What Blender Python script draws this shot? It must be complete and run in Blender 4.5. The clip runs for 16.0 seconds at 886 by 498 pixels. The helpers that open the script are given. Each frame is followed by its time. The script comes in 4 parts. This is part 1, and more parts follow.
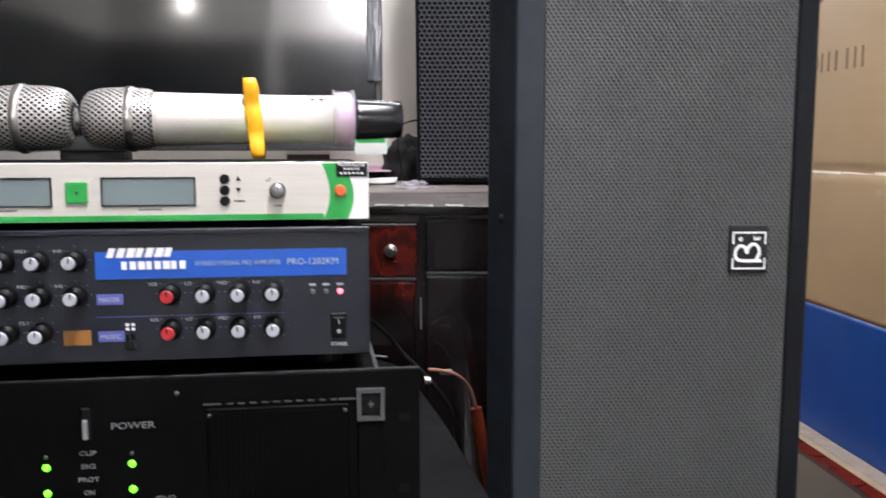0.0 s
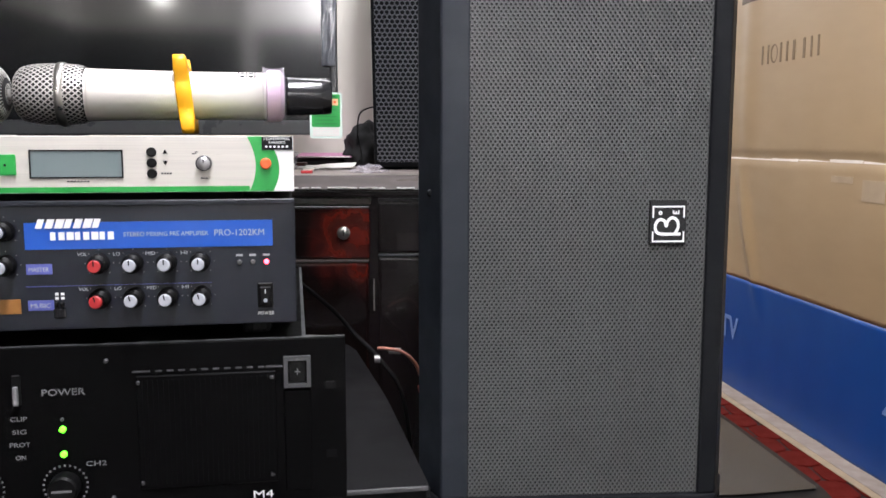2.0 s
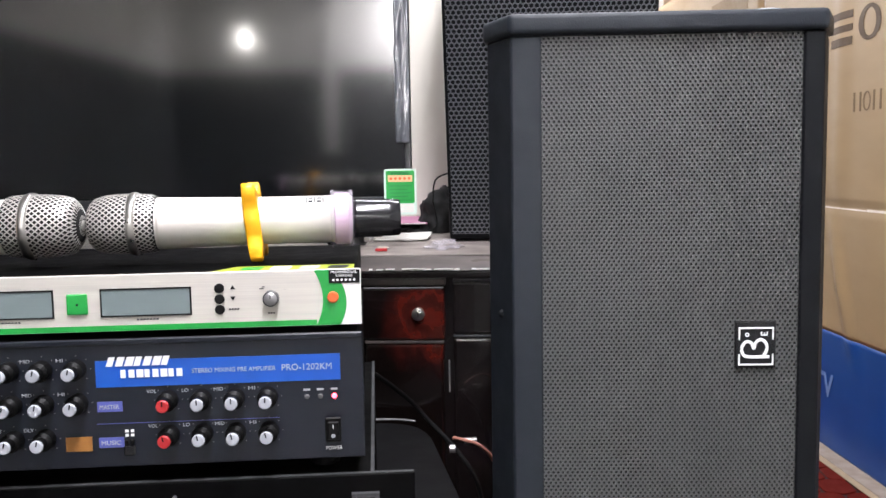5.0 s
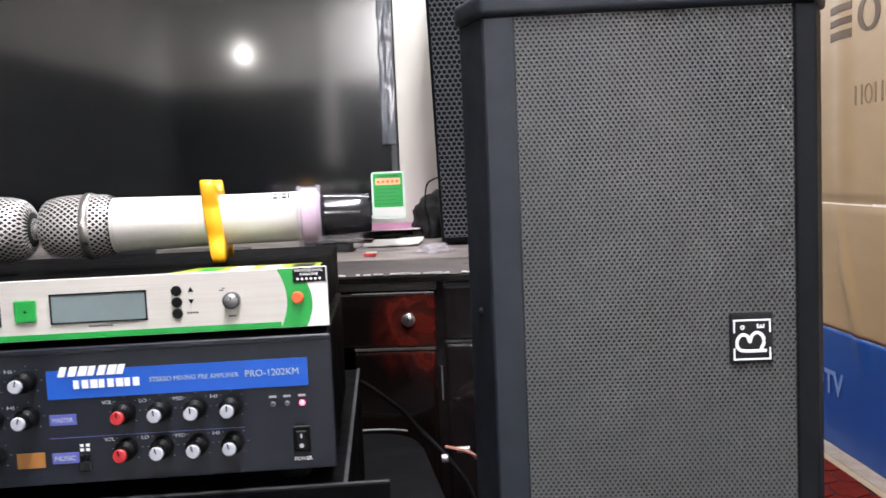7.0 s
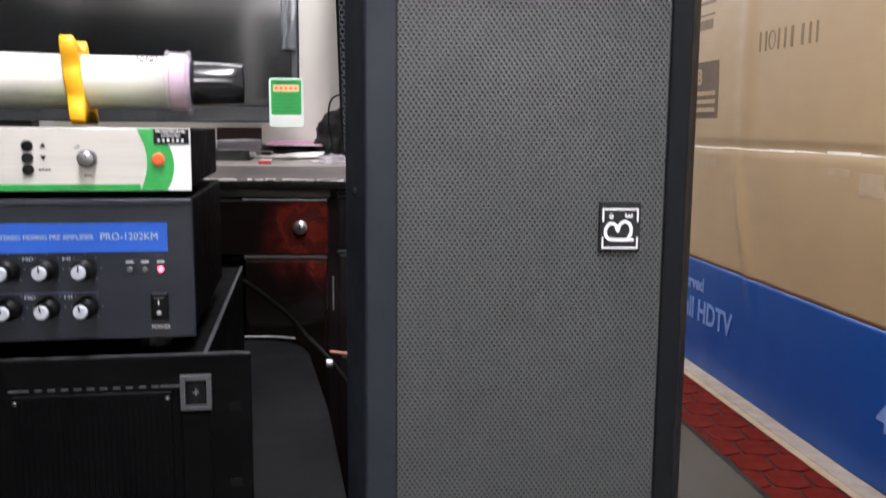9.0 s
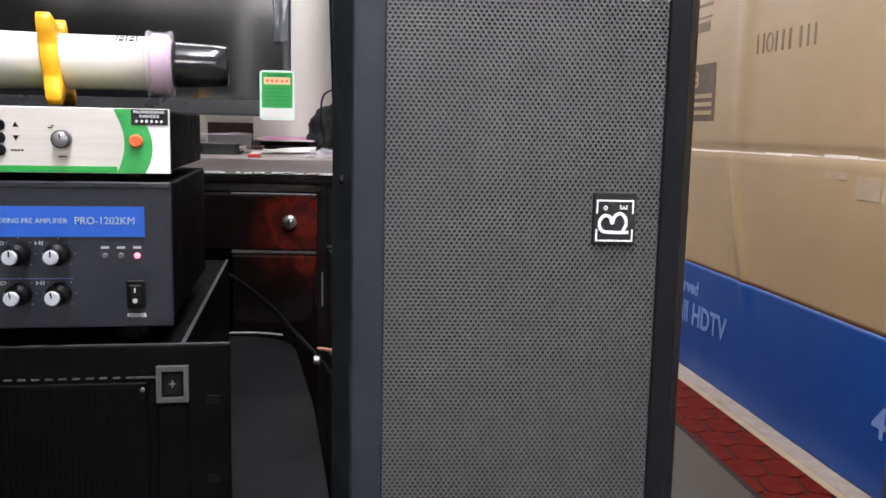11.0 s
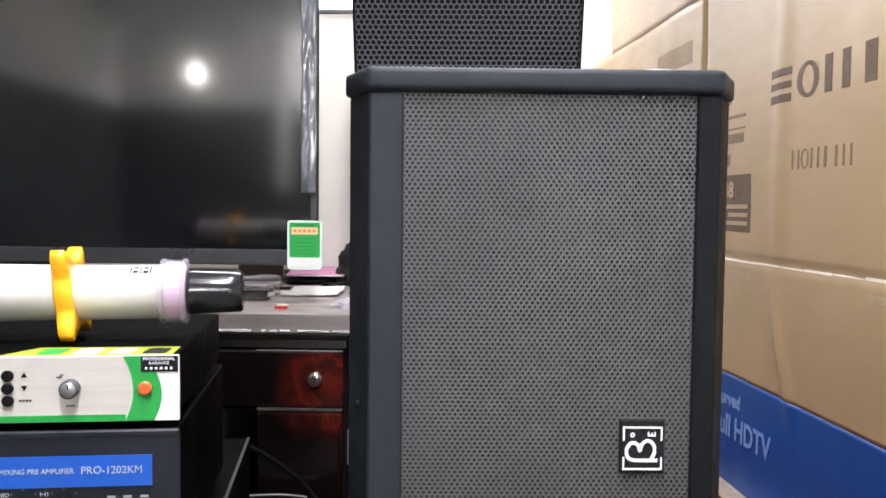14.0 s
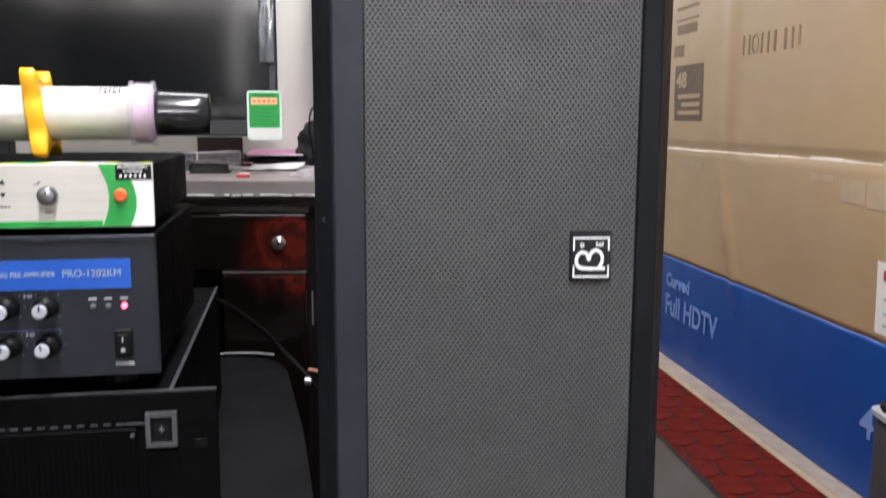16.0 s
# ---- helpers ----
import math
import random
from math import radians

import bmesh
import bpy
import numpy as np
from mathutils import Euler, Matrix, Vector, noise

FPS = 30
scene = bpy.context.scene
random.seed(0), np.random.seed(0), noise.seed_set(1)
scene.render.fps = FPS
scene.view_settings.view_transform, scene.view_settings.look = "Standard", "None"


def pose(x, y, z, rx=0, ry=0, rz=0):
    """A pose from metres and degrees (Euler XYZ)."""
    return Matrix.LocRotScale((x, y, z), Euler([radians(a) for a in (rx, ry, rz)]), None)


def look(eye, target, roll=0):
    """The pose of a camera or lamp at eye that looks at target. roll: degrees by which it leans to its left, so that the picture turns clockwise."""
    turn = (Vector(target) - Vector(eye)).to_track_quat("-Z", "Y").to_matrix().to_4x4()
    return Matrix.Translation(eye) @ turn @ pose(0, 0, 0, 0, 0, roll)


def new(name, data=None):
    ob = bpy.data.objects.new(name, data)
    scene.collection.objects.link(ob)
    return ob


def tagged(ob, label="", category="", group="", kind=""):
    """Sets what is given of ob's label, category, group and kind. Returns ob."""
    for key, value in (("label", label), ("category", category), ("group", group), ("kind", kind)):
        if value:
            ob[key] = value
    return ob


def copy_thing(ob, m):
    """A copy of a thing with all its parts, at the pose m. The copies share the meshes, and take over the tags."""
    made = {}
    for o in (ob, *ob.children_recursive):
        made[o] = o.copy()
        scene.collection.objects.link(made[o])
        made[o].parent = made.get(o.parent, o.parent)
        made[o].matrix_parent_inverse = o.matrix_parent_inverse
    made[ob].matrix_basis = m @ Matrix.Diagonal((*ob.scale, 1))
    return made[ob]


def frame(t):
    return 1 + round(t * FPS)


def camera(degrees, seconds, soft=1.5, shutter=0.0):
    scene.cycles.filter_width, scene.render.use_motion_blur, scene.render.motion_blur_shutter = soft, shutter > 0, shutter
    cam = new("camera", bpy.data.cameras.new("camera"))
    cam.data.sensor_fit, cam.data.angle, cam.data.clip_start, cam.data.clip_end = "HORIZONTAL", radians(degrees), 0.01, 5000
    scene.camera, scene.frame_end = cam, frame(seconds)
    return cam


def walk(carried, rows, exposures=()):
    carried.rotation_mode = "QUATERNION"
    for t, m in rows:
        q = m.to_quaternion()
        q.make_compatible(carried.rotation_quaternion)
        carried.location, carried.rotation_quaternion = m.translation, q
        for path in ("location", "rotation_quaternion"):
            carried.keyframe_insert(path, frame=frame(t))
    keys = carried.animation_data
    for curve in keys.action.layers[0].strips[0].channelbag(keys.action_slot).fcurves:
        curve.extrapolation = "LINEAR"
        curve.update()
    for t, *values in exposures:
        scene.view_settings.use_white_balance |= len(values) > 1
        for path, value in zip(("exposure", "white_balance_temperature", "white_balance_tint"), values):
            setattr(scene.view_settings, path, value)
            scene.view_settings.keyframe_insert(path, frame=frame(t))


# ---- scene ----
cam = camera(53.4, 16.0, 1.5, 0.5)
METRES, EYE, TILT, LEAN, TURN = 0.61, 0.805, -6.7, 0.0, 0.0
ROWS = [
    (0.0, 0.0, 0.0, 0.0, 0.0, 0.0, -0.0),
    (0.5, 0.0458, -0.0211, -0.0281, -2.02, -1.01, 0.74),
    (1.0, 0.0724, -0.0372, -0.043, -2.98, -1.26, 0.44),
    (1.5, 0.0818, -0.057, -0.0422, -2.63, -0.57, -0.08),
    (2.0, 0.0835, -0.0391, -0.0307, -1.08, -0.42, 0.06),
    (2.5, 0.0948, -0.0364, 0.0035, -1.54, 1.13, -0.44),
    (3.0, 0.0883, -0.0413, 0.0423, 0.33, 1.68, -0.42),
    (3.5, 0.0879, -0.0312, 0.0738, 1.21, 2.72, 0.57),
    (4.0, 0.0848, -0.0317, 0.0867, 1.41, 2.22, 0.01),
    (6.5, 0.1118, 0.0699, 0.1049, 5.49, 1.67, 2.04),
    (7.0, 0.1381, 0.0787, 0.0933, 4.68, 2.04, 1.94),
    (7.5, 0.146, 0.0948, 0.078, 3.86, 1.04, 0.41),
    (8.0, 0.1613, 0.0979, 0.0599, 2.69, 0.79, 0.54),
    (8.5, 0.187, 0.0921, 0.0367, 0.78, 0.22, 0.38),
    (9.0, 0.2006, 0.0965, -0.0033, -0.55, -1.36, -0.4),
    (11.5, 0.2265, 0.1481, -0.0065, -1.12, -0.16, -0.49),
    (12.0, 0.2362, 0.1461, 0.0271, -1.06, 1.01, -0.08),
    (12.5, 0.2415, 0.1517, 0.0452, -0.36, 1.01, -0.71),
    (13.0, 0.2533, 0.1736, 0.09, 0.3, 0.24, -0.86),
    (13.5, 0.2339, 0.1925, 0.1431, 2.08, 2.44, -0.67),
    (14.0, 0.2318, 0.1668, 0.176, 1.58, 3.76, -0.77),
    (14.5, 0.2482, 0.1446, 0.1859, 0.68, 4.26, -0.44),
    (15.0, 0.251, 0.1303, 0.1512, 0.1, 2.76, -0.32),
    (15.5, 0.2514, 0.1293, 0.108, -0.56, 0.92, -0.87),
    (16.0, 0.2302, 0.1079, 0.0446, -1.13, -1.67, -0.05),
]
PATH = [(t, pose(0, 0, EYE, TILT, LEAN, TURN) @ pose(METRES * x, METRES * y, METRES * z, 90 + pitch, roll, yaw)) for t, x, y, z, yaw, pitch, roll in ROWS]
PATH += [(4.2, look((0.051, -0.009, 0.865), (-0.019, 1.984, 0.703), -0.1)), (6.3, look((0.077, 0.043, 0.878), (-0.126, 2.021, 0.658), -2.3)),
         (9.2, look((0.121, 0.059, 0.785), (0.138, 2.036, 0.482), 1.1)), (11.3, look((0.132, 0.086, 0.782), (0.166, 2.069, 0.528), 1.1))]
walk(cam, sorted(PATH, key=lambda row: row[0]),
     exposures=[(0.0, -0.06), (2.0, 0.0), (3.0, 0.11), (6.5, 0.08), (7.5, 0.12), (9.0, 0.0), (11.5, 0.0), (13.0, 0.10), (14.5, 0.15), (15.2, 0.12), (16.0, -0.02)])

# ---- world and lamps ----
world = bpy.data.worlds.new("world")
scene.world = world
world.use_nodes = True
world.node_tree.nodes["Background"].inputs[0].default_value = (0.85, 0.93, 1.0, 1)
world.node_tree.nodes["Background"].inputs[1].default_value = 0.05


def area(name, m, sx, sy, watts, colour=(1, 0.97, 0.93)):
    lamp = bpy.data.lights.new(name, "AREA")
    lamp.shape, lamp.size, lamp.size_y, lamp.energy, lamp.color = "RECTANGLE", sx, sy, watts, colour
    ob = new(name, lamp)
    ob.matrix_world = m
    return ob


COOL = (0.945, 0.93, 1.0)
area("ceiling_lamp_light", pose(0.15, 0.10, 2.33, 0, 0, 90), 1.2, 0.12, 88, COOL)
area("desk_lamp_light", pose(0.05, 1.80, 2.33), 1.2, 0.12, 30, COOL)
# added fill, tilted at the rear wall to brighten the screen's reflection
area("back_wall_fill_light", pose(0.1, -4.15, 2.33, -50), 1.6, 0.08, 330, COOL)
area("far_lamp_light", pose(-0.3, 4.60, 2.33), 1.8, 0.12, 55, COOL)

bulb_glow = bpy.data.lights.new("pendant_bulb_light", "POINT")
bulb_glow.energy, bulb_glow.shadow_soft_size, bulb_glow.color = 4.5, 0.012, (1.0, 0.97, 0.92)
new("pendant_bulb_light", bulb_glow).matrix_world = pose(-2.02, -3.97, 1.895)


# ---- materials ----
def material(name, colour, rough=0.5, metal=0.0, vary=0.12, scale=30.0, bump=0.0, bump_scale=200.0, coat=0.0, second=None, emit=0.0, stretch=(1, 1, 1), spec=0.5):
    m = bpy.data.materials.new(name)
    m.use_nodes = True
    t = m.node_tree
    b = t.nodes["Principled BSDF"]
    b.inputs["Roughness"].default_value = rough
    b.inputs["Metallic"].default_value = metal
    b.inputs["Coat Weight"].default_value = coat
    b.inputs["Specular IOR Level"].default_value = spec
    if emit:
        b.inputs["Base Color"].default_value = (*colour, 1)
        b.inputs["Emission Color"].default_value = (*colour, 1)
        b.inputs["Emission Strength"].default_value = emit
        return m
    co = t.nodes.new("ShaderNodeTexCoord")
    mp = t.nodes.new("ShaderNodeMapping")
    mp.inputs["Scale"].default_value = stretch
    t.links.new(co.outputs["Object"], mp.inputs["Vector"])
    n1 = t.nodes.new("ShaderNodeTexNoise")
    n1.inputs["Scale"].default_value, n1.inputs["Detail"].default_value = scale, 6
    n2 = t.nodes.new("ShaderNodeTexNoise")
    n2.inputs["Scale"].default_value, n2.inputs["Detail"].default_value = scale * 0.13, 3
    for n in (n1, n2):
        t.links.new(mp.outputs[0], n.inputs["Vector"])
    add = t.nodes.new("ShaderNodeMath")
    add.operation = "ADD"
    t.links.new(n1.outputs["Fac"], add.inputs[0])
    t.links.new(n2.outputs["Fac"], add.inputs[1])
    ramp = t.nodes.new("ShaderNodeMapRange")
    ramp.inputs["From Min"].default_value, ramp.inputs["From Max"].default_value = 0.6, 1.4
    t.links.new(add.outputs[0], ramp.inputs["Value"])
    mix = t.nodes.new("ShaderNodeMix")
    mix.data_type = "RGBA"
    other = second if second else tuple(c * (1 - 2 * vary) for c in colour)
    mix.inputs[6].default_value, mix.inputs[7].default_value = (*other, 1), (*colour, 1)
    t.links.new(ramp.outputs[0], mix.inputs[0])
    t.links.new(mix.outputs[2], b.inputs["Base Color"])
    rr = t.nodes.new("ShaderNodeMapRange")
    rr.inputs["To Min"].default_value, rr.inputs["To Max"].default_value = min(1, rough * 1.2 + 0.03), max(0.02, rough * 0.8)
    t.links.new(ramp.outputs[0], rr.inputs["Value"])
    t.links.new(rr.outputs[0], b.inputs["Roughness"])
    if bump:
        n3 = t.nodes.new("ShaderNodeTexNoise")
        n3.inputs["Scale"].default_value, n3.inputs["Detail"].default_value = bump_scale, 4
        t.links.new(mp.outputs[0], n3.inputs["Vector"])
        bp = t.nodes.new("ShaderNodeBump")
        bp.inputs["Strength"].default_value, bp.inputs["Distance"].default_value = bump, 0.001
        t.links.new(n3.outputs["Fac"], bp.inputs["Height"])
        t.links.new(bp.outputs[0], b.inputs["Normal"])
    return m


M = dict(
    wall=material("wall_paint", (0.78, 0.77, 0.73), 0.75, scale=6, vary=0.04, bump=0.15, bump_scale=90),
    # pale and dark wall tones that put the screen's reflected gradient into colour
    wall_high=material("pale_mirrored_wall", (0.82, 0.80, 0.76), 0.75, scale=2, vary=0.12, bump=0.15, bump_scale=90),
    wall_back=material("dark_mirrored_wall", (0.040, 0.040, 0.041), 0.7, scale=6, vary=0.05, bump=0.15, bump_scale=90),
    ceiling=material("ceiling_paint", (0.8, 0.8, 0.78), 0.8, scale=5, vary=0.03),
    floor=material("floor_tile", (0.085, 0.078, 0.070), 0.3, scale=9, vary=0.1),
    board=material("cream_board", (0.85, 0.81, 0.72), 0.55, scale=10, vary=0.05),
    card=material("carton_card", (0.385, 0.265, 0.138), 0.34, scale=7, vary=0.05, bump=0.12, bump_scale=45, stretch=(1, 1, 3)),
    card_blue=material("carton_blue", (0.0015, 0.056, 0.265), 0.36, scale=7, vary=0.08, bump=0.1, bump_scale=45, spec=0.3),
    ink=material("carton_ink", (0.115, 0.075, 0.042), 0.6, scale=60, vary=0.1),
    ink_mid=material("faded_ink", (0.20, 0.135, 0.07), 0.6, scale=60, vary=0.1),
    ink_faint=material("faint_ink", (0.31, 0.21, 0.11), 0.6, scale=60, vary=0.1),
    bulb=material("bulb_glass", (1.0, 0.98, 0.95), emit=30.0),
    ink_pale=material("pale_blue_ink", (0.17, 0.27, 0.56), 0.5, scale=60, vary=0.06),
    paper=material("white_paper", (0.74, 0.72, 0.68), 0.6, scale=30, vary=0.05),
    card_pale=material("torn_card", (0.44, 0.33, 0.21), 0.5, scale=25, vary=0.12),
    dim=material("dull_steel", (0.062, 0.062, 0.066), 0.45, scale=60),
    # rubbed nosing; on rail and drawer lip its grey also holds reflected light
    desk_edge=material("rubbed_lit_edge", (0.105, 0.088, 0.080), 0.32, scale=30, second=(0.018, 0.014, 0.013), stretch=(0.5, 2, 2)),
    wood_dark=material("dark_stained_door", (0.020, 0.0032, 0.0024), 0.18, scale=20, second=(0.005, 0.0018, 0.0016), coat=0.4),
    grille_coarse=material("coarse_grille_steel", (0.082, 0.086, 0.096), 0.5, scale=20, vary=0.06),
    foot_strip=material("scuffed_foam_strip", (0.40, 0.34, 0.29), 0.6, scale=25, second=(0.24, 0.19, 0.15), bump=0.3),
    foam=material("white_foam_edge", (0.72, 0.64, 0.55), 0.6, scale=25, vary=0.12, bump=0.3),
    mat_red=material("red_mat", (0.118, 0.010, 0.006), 0.8, scale=40, vary=0.14, bump=0.4, bump_scale=300, spec=0.08),
    mat_line=material("mat_groove", (0.016, 0.005, 0.004), 0.8, scale=40),
    wood=material("dark_mahogany", (0.050, 0.0050, 0.0032), 0.16, scale=11, second=(0.003, 0.0014, 0.0013), coat=0.5, stretch=(1, 1, 0.35)),
    wood_black=material("black_lacquer", (0.007, 0.005, 0.005), 0.18, scale=20, vary=0.2, coat=0.4),
    desk_top=material("dusty_desk_top", (0.42, 0.375, 0.345), 0.40, scale=26, second=(0.10, 0.082, 0.074), stretch=(0.6, 0.8, 1)),
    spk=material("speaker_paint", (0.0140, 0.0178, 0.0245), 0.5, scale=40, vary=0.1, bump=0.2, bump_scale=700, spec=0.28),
    # darker copy of the speaker paint, with the shade put into its colour
    spk_dark_shade=material("speaker_dark_shaded_paint", (0.0050, 0.0058, 0.0075), 0.6, scale=40, vary=0.1, bump=0.2, bump_scale=700, spec=0.15),
    grille=material("grille_steel", (0.075, 0.0775, 0.0775), 0.45, scale=20, vary=0.06, metal=0.0),
    behind=material("grille_foam", (0.012, 0.0122, 0.0125), 0.9, scale=80),
    black=material("black_metal", (0.0018, 0.0018, 0.002), 0.5, scale=50, vary=0.1, bump=0.15, bump_scale=900, spec=0.04),
    black_gloss=material("black_plastic_gloss", (0.012, 0.012, 0.014), 0.18, scale=50, vary=0.1),
    black_soft=material("black_plastic", (0.0035, 0.0035, 0.0038), 0.45, scale=50, vary=0.1, spec=0.14),
    cab=material("dusty_black_cabinet", (0.0068, 0.0068, 0.0074), 0.5, scale=18, second=(0.0028, 0.0028, 0.0031), bump=0.5, bump_scale=500, spec=0.09),
    cab_brown=material("worn_black_cabinet", (0.007, 0.006, 0.0052), 0.18, scale=18, second=(0.004, 0.0035, 0.0035), bump=0.1, bump_scale=300, spec=0.3),
    navy=material("navy_panel", (0.0050, 0.0070, 0.0138), 0.42, scale=60, vary=0.08, bump=0.12, bump_scale=1200, spec=0.38),
    blue=material("blue_panel", (0.010, 0.084, 0.42), 0.3, scale=60, vary=0.04),
    violet=material("violet_tab", (0.085, 0.10, 0.36), 0.4, scale=60, vary=0.05),
    white=material("white_print", (0.85, 0.85, 0.85), 0.45, scale=60, vary=0.03),
    dull_print=material("worn_grey_print", (0.20, 0.20, 0.205), 0.5, scale=90, second=(0.11, 0.11, 0.115)),
    plate_rim=material("greyed_black_edge", (0.045, 0.047, 0.05), 0.45, scale=60, second=(0.012, 0.012, 0.013)),
    grey_print=material("grey_print", (0.36, 0.37, 0.39), 0.5, scale=60, vary=0.05),
    amber=material("amber_label", (0.30, 0.13, 0.03), 0.35, scale=120, vary=0.15),
    alu=material("brushed_aluminium", (0.80, 0.77, 0.70), 0.32, metal=0.35, scale=60, second=(0.64, 0.61, 0.56), stretch=(0.22, 1, 13)),
    alu_edge=material("bare_edge", (0.45, 0.45, 0.46), 0.35, metal=0.8, scale=60),
    green=material("green_print", (0.008, 0.30, 0.045), 0.4, scale=60, vary=0.05),
    lime=material("lime_print", (0.33, 0.39, 0.025), 0.45, scale=50, vary=0.08),
    lcd=material("grey_lcd", (0.185, 0.232, 0.235), 0.12, scale=20, vary=0.05),
    orange=material("orange_button", (0.80, 0.12, 0.03), 0.35, scale=60, vary=0.06),
    red=material("red_cap", (0.42, 0.022, 0.026), 0.4, scale=60, vary=0.06),
    knob_white=material("pale_cap", (0.40, 0.42, 0.46), 0.35, scale=60, vary=0.05),
    steel=material("bright_steel", (0.62, 0.61, 0.58), 0.28, metal=1.0, scale=80, vary=0.08),
    mesh=material("nickel_mesh", (0.70, 0.68, 0.64), 0.38, metal=0.6, scale=80, vary=0.1),
    mesh_in=material("mesh_lining", (0.010, 0.0095, 0.009), 0.9, scale=80, vary=0.1),
    champagne=material("champagne_paint", (0.72, 0.69, 0.64), 0.38, metal=0.25, scale=90, vary=0.05),
    clip=material("yellow_orange_plastic", (0.95, 0.45, 0.01), 0.4, scale=60, vary=0.08),
    pink=material("pink_band", (0.62, 0.40, 0.56), 0.35, scale=80, vary=0.06),
    screen=material("dark_glossy_screen", (0.003, 0.004, 0.005), 0.085, scale=3, vary=0.2, spec=1.0, coat=0.6),
    tv_bezel=material("dark_bezel", (0.03, 0.032, 0.034), 0.3, scale=40),
    wood_box=material("brown_printed_card", (0.060, 0.034, 0.024), 0.5, scale=40, vary=0.15),
    rag=material("black_cloth", (0.014, 0.014, 0.015), 0.85, scale=60, vary=0.15, bump=0.6, bump_scale=120),
    pale_cable=material("salmon_cable", (0.62, 0.27, 0.20), 0.4, scale=60),
    peach=material("peach_strip", (0.78, 0.50, 0.26), 0.5, scale=80, vary=0.06),
    mint=material("mint_paper", (0.62, 0.76, 0.68), 0.5, scale=80, vary=0.05),
    green_deep=material("deep_green_print", (0.004, 0.17, 0.035), 0.45, scale=60, vary=0.06),
    red_cable=material("orange_red_cable", (0.55, 0.08, 0.03), 0.45, scale=60),
    silver=material("silver_plug", (0.48, 0.46, 0.45), 0.3, metal=0.8, scale=60),
    bin=material("grey_plastic_tub", (0.048, 0.054, 0.062), 0.5, scale=30, vary=0.08),
    pinkcloth=material("pink_folder", (0.52, 0.22, 0.36), 0.6, scale=30, vary=0.1),
    led_red=material("red_led", (1.0, 0.06, 0.10), emit=10.0),
    led_green=material("green_led", (0.10, 1.0, 0.02), emit=5.0),
    tube=material("lamp_tube", (1.0, 0.98, 0.95), emit=9.0),
)


glass = M["screen"].node_tree.nodes["Principled BSDF"]
glass.inputs["Coat IOR"].default_value = 1.9
glass.inputs["Coat Roughness"].default_value = 0.075


def clear_plastic():
    m = bpy.data.materials.new("clear_plastic")
    m.use_nodes = True
    b = m.node_tree.nodes["Principled BSDF"]
    b.inputs["Base Color"].default_value = (0.78, 0.74, 0.82, 1)
    b.inputs["Alpha"].default_value = 0.24
    b.inputs["Roughness"].default_value = 0.08
    return m


M["clear"] = clear_plastic()


def burst_wood():
    """Lacquered mahogany: a swirl of red figure that darkens to black lacquer away from it."""
    m = bpy.data.materials.new("figured_mahogany")
    m.use_nodes = True
    t = m.node_tree
    b = t.nodes["Principled BSDF"]
    b.inputs["Roughness"].default_value = 0.17
    b.inputs["Coat Weight"].default_value = 0.5
    co = t.nodes.new("ShaderNodeTexCoord")
    mp = t.nodes.new("ShaderNodeMapping")
    mp.inputs["Location"].default_value = (-0.385, 0.34, -0.625)
    t.links.new(co.outputs["Object"], mp.inputs["Vector"])
    sc = t.nodes.new("ShaderNodeVectorMath")
    sc.operation = "MULTIPLY"
    sc.inputs[1].default_value = (7.2, 7.0, 6.2)
    t.links.new(mp.outputs[0], sc.inputs[0])
    no = t.nodes.new("ShaderNodeTexNoise")
    no.inputs["Scale"].default_value, no.inputs["Detail"].default_value = 3.2, 4
    t.links.new(sc.outputs[0], no.inputs["Vector"])
    ln = t.nodes.new("ShaderNodeVectorMath")
    ln.operation = "LENGTH"
    t.links.new(sc.outputs[0], ln.inputs[0])
    ad = t.nodes.new("ShaderNodeMath")
    ad.operation = "MULTIPLY_ADD"
    ad.inputs[1].default_value = 0.75
    t.links.new(no.outputs["Fac"], ad.inputs[0])
    t.links.new(ln.outputs["Value"], ad.inputs[2])
    ra = t.nodes.new("ShaderNodeValToRGB")
    ra.color_ramp.elements[0].position, ra.color_ramp.elements[0].color = 0.30, (0.040, 0.006, 0.004, 1)
    ra.color_ramp.elements[1].position, ra.color_ramp.elements[1].color = 1.0, (0.0035, 0.0022, 0.0020, 1)
    for at, c in ((0.46, (0.070, 0.0075, 0.0045, 1)), (0.58, (0.020, 0.004, 0.003, 1)), (0.68, (0.062, 0.0070, 0.0042, 1)), (0.82, (0.014, 0.003, 0.0025, 1))):
        e = ra.color_ramp.elements.new(at)
        e.color = c
    t.links.new(ad.outputs[0], ra.inputs["Fac"])
    t.links.new(ra.outputs["Color"], b.inputs["Base Color"])
    return m


M["wood_burst"] = burst_wood()
M["film"] = material("crinkled_film", (0.15, 0.16, 0.18), 0.16, scale=30, second=(0.06, 0.064, 0.072), stretch=(3, 1, 1), spec=0.8)


# ---- building helpers ----
def thing(name, label, category, m=None, group="", kind=""):
    ob = new(name)
    ob.empty_display_size = 0.02
    ob.matrix_world = m if m is not None else Matrix()
    return tagged(ob, label, category, group, kind)


def link(name, bm, mat, parent=None, label="", smooth=False):
    me = bpy.data.meshes.new(name)
    bmesh.ops.recalc_face_normals(bm, faces=bm.faces)
    bm.to_mesh(me)
    bm.free()
    if smooth:
        for f in me.polygons:
            f.use_smooth = True
    if mat is not None:
        me.materials.append(mat)
    ob = new(name, me)
    if parent is not None:
        ob.parent = parent
    if label:
        ob["label"] = label
    return ob


def part(name, bm, mat, parent, label="", smooth=False):
    return link(name, bm, mat, parent, label, smooth)


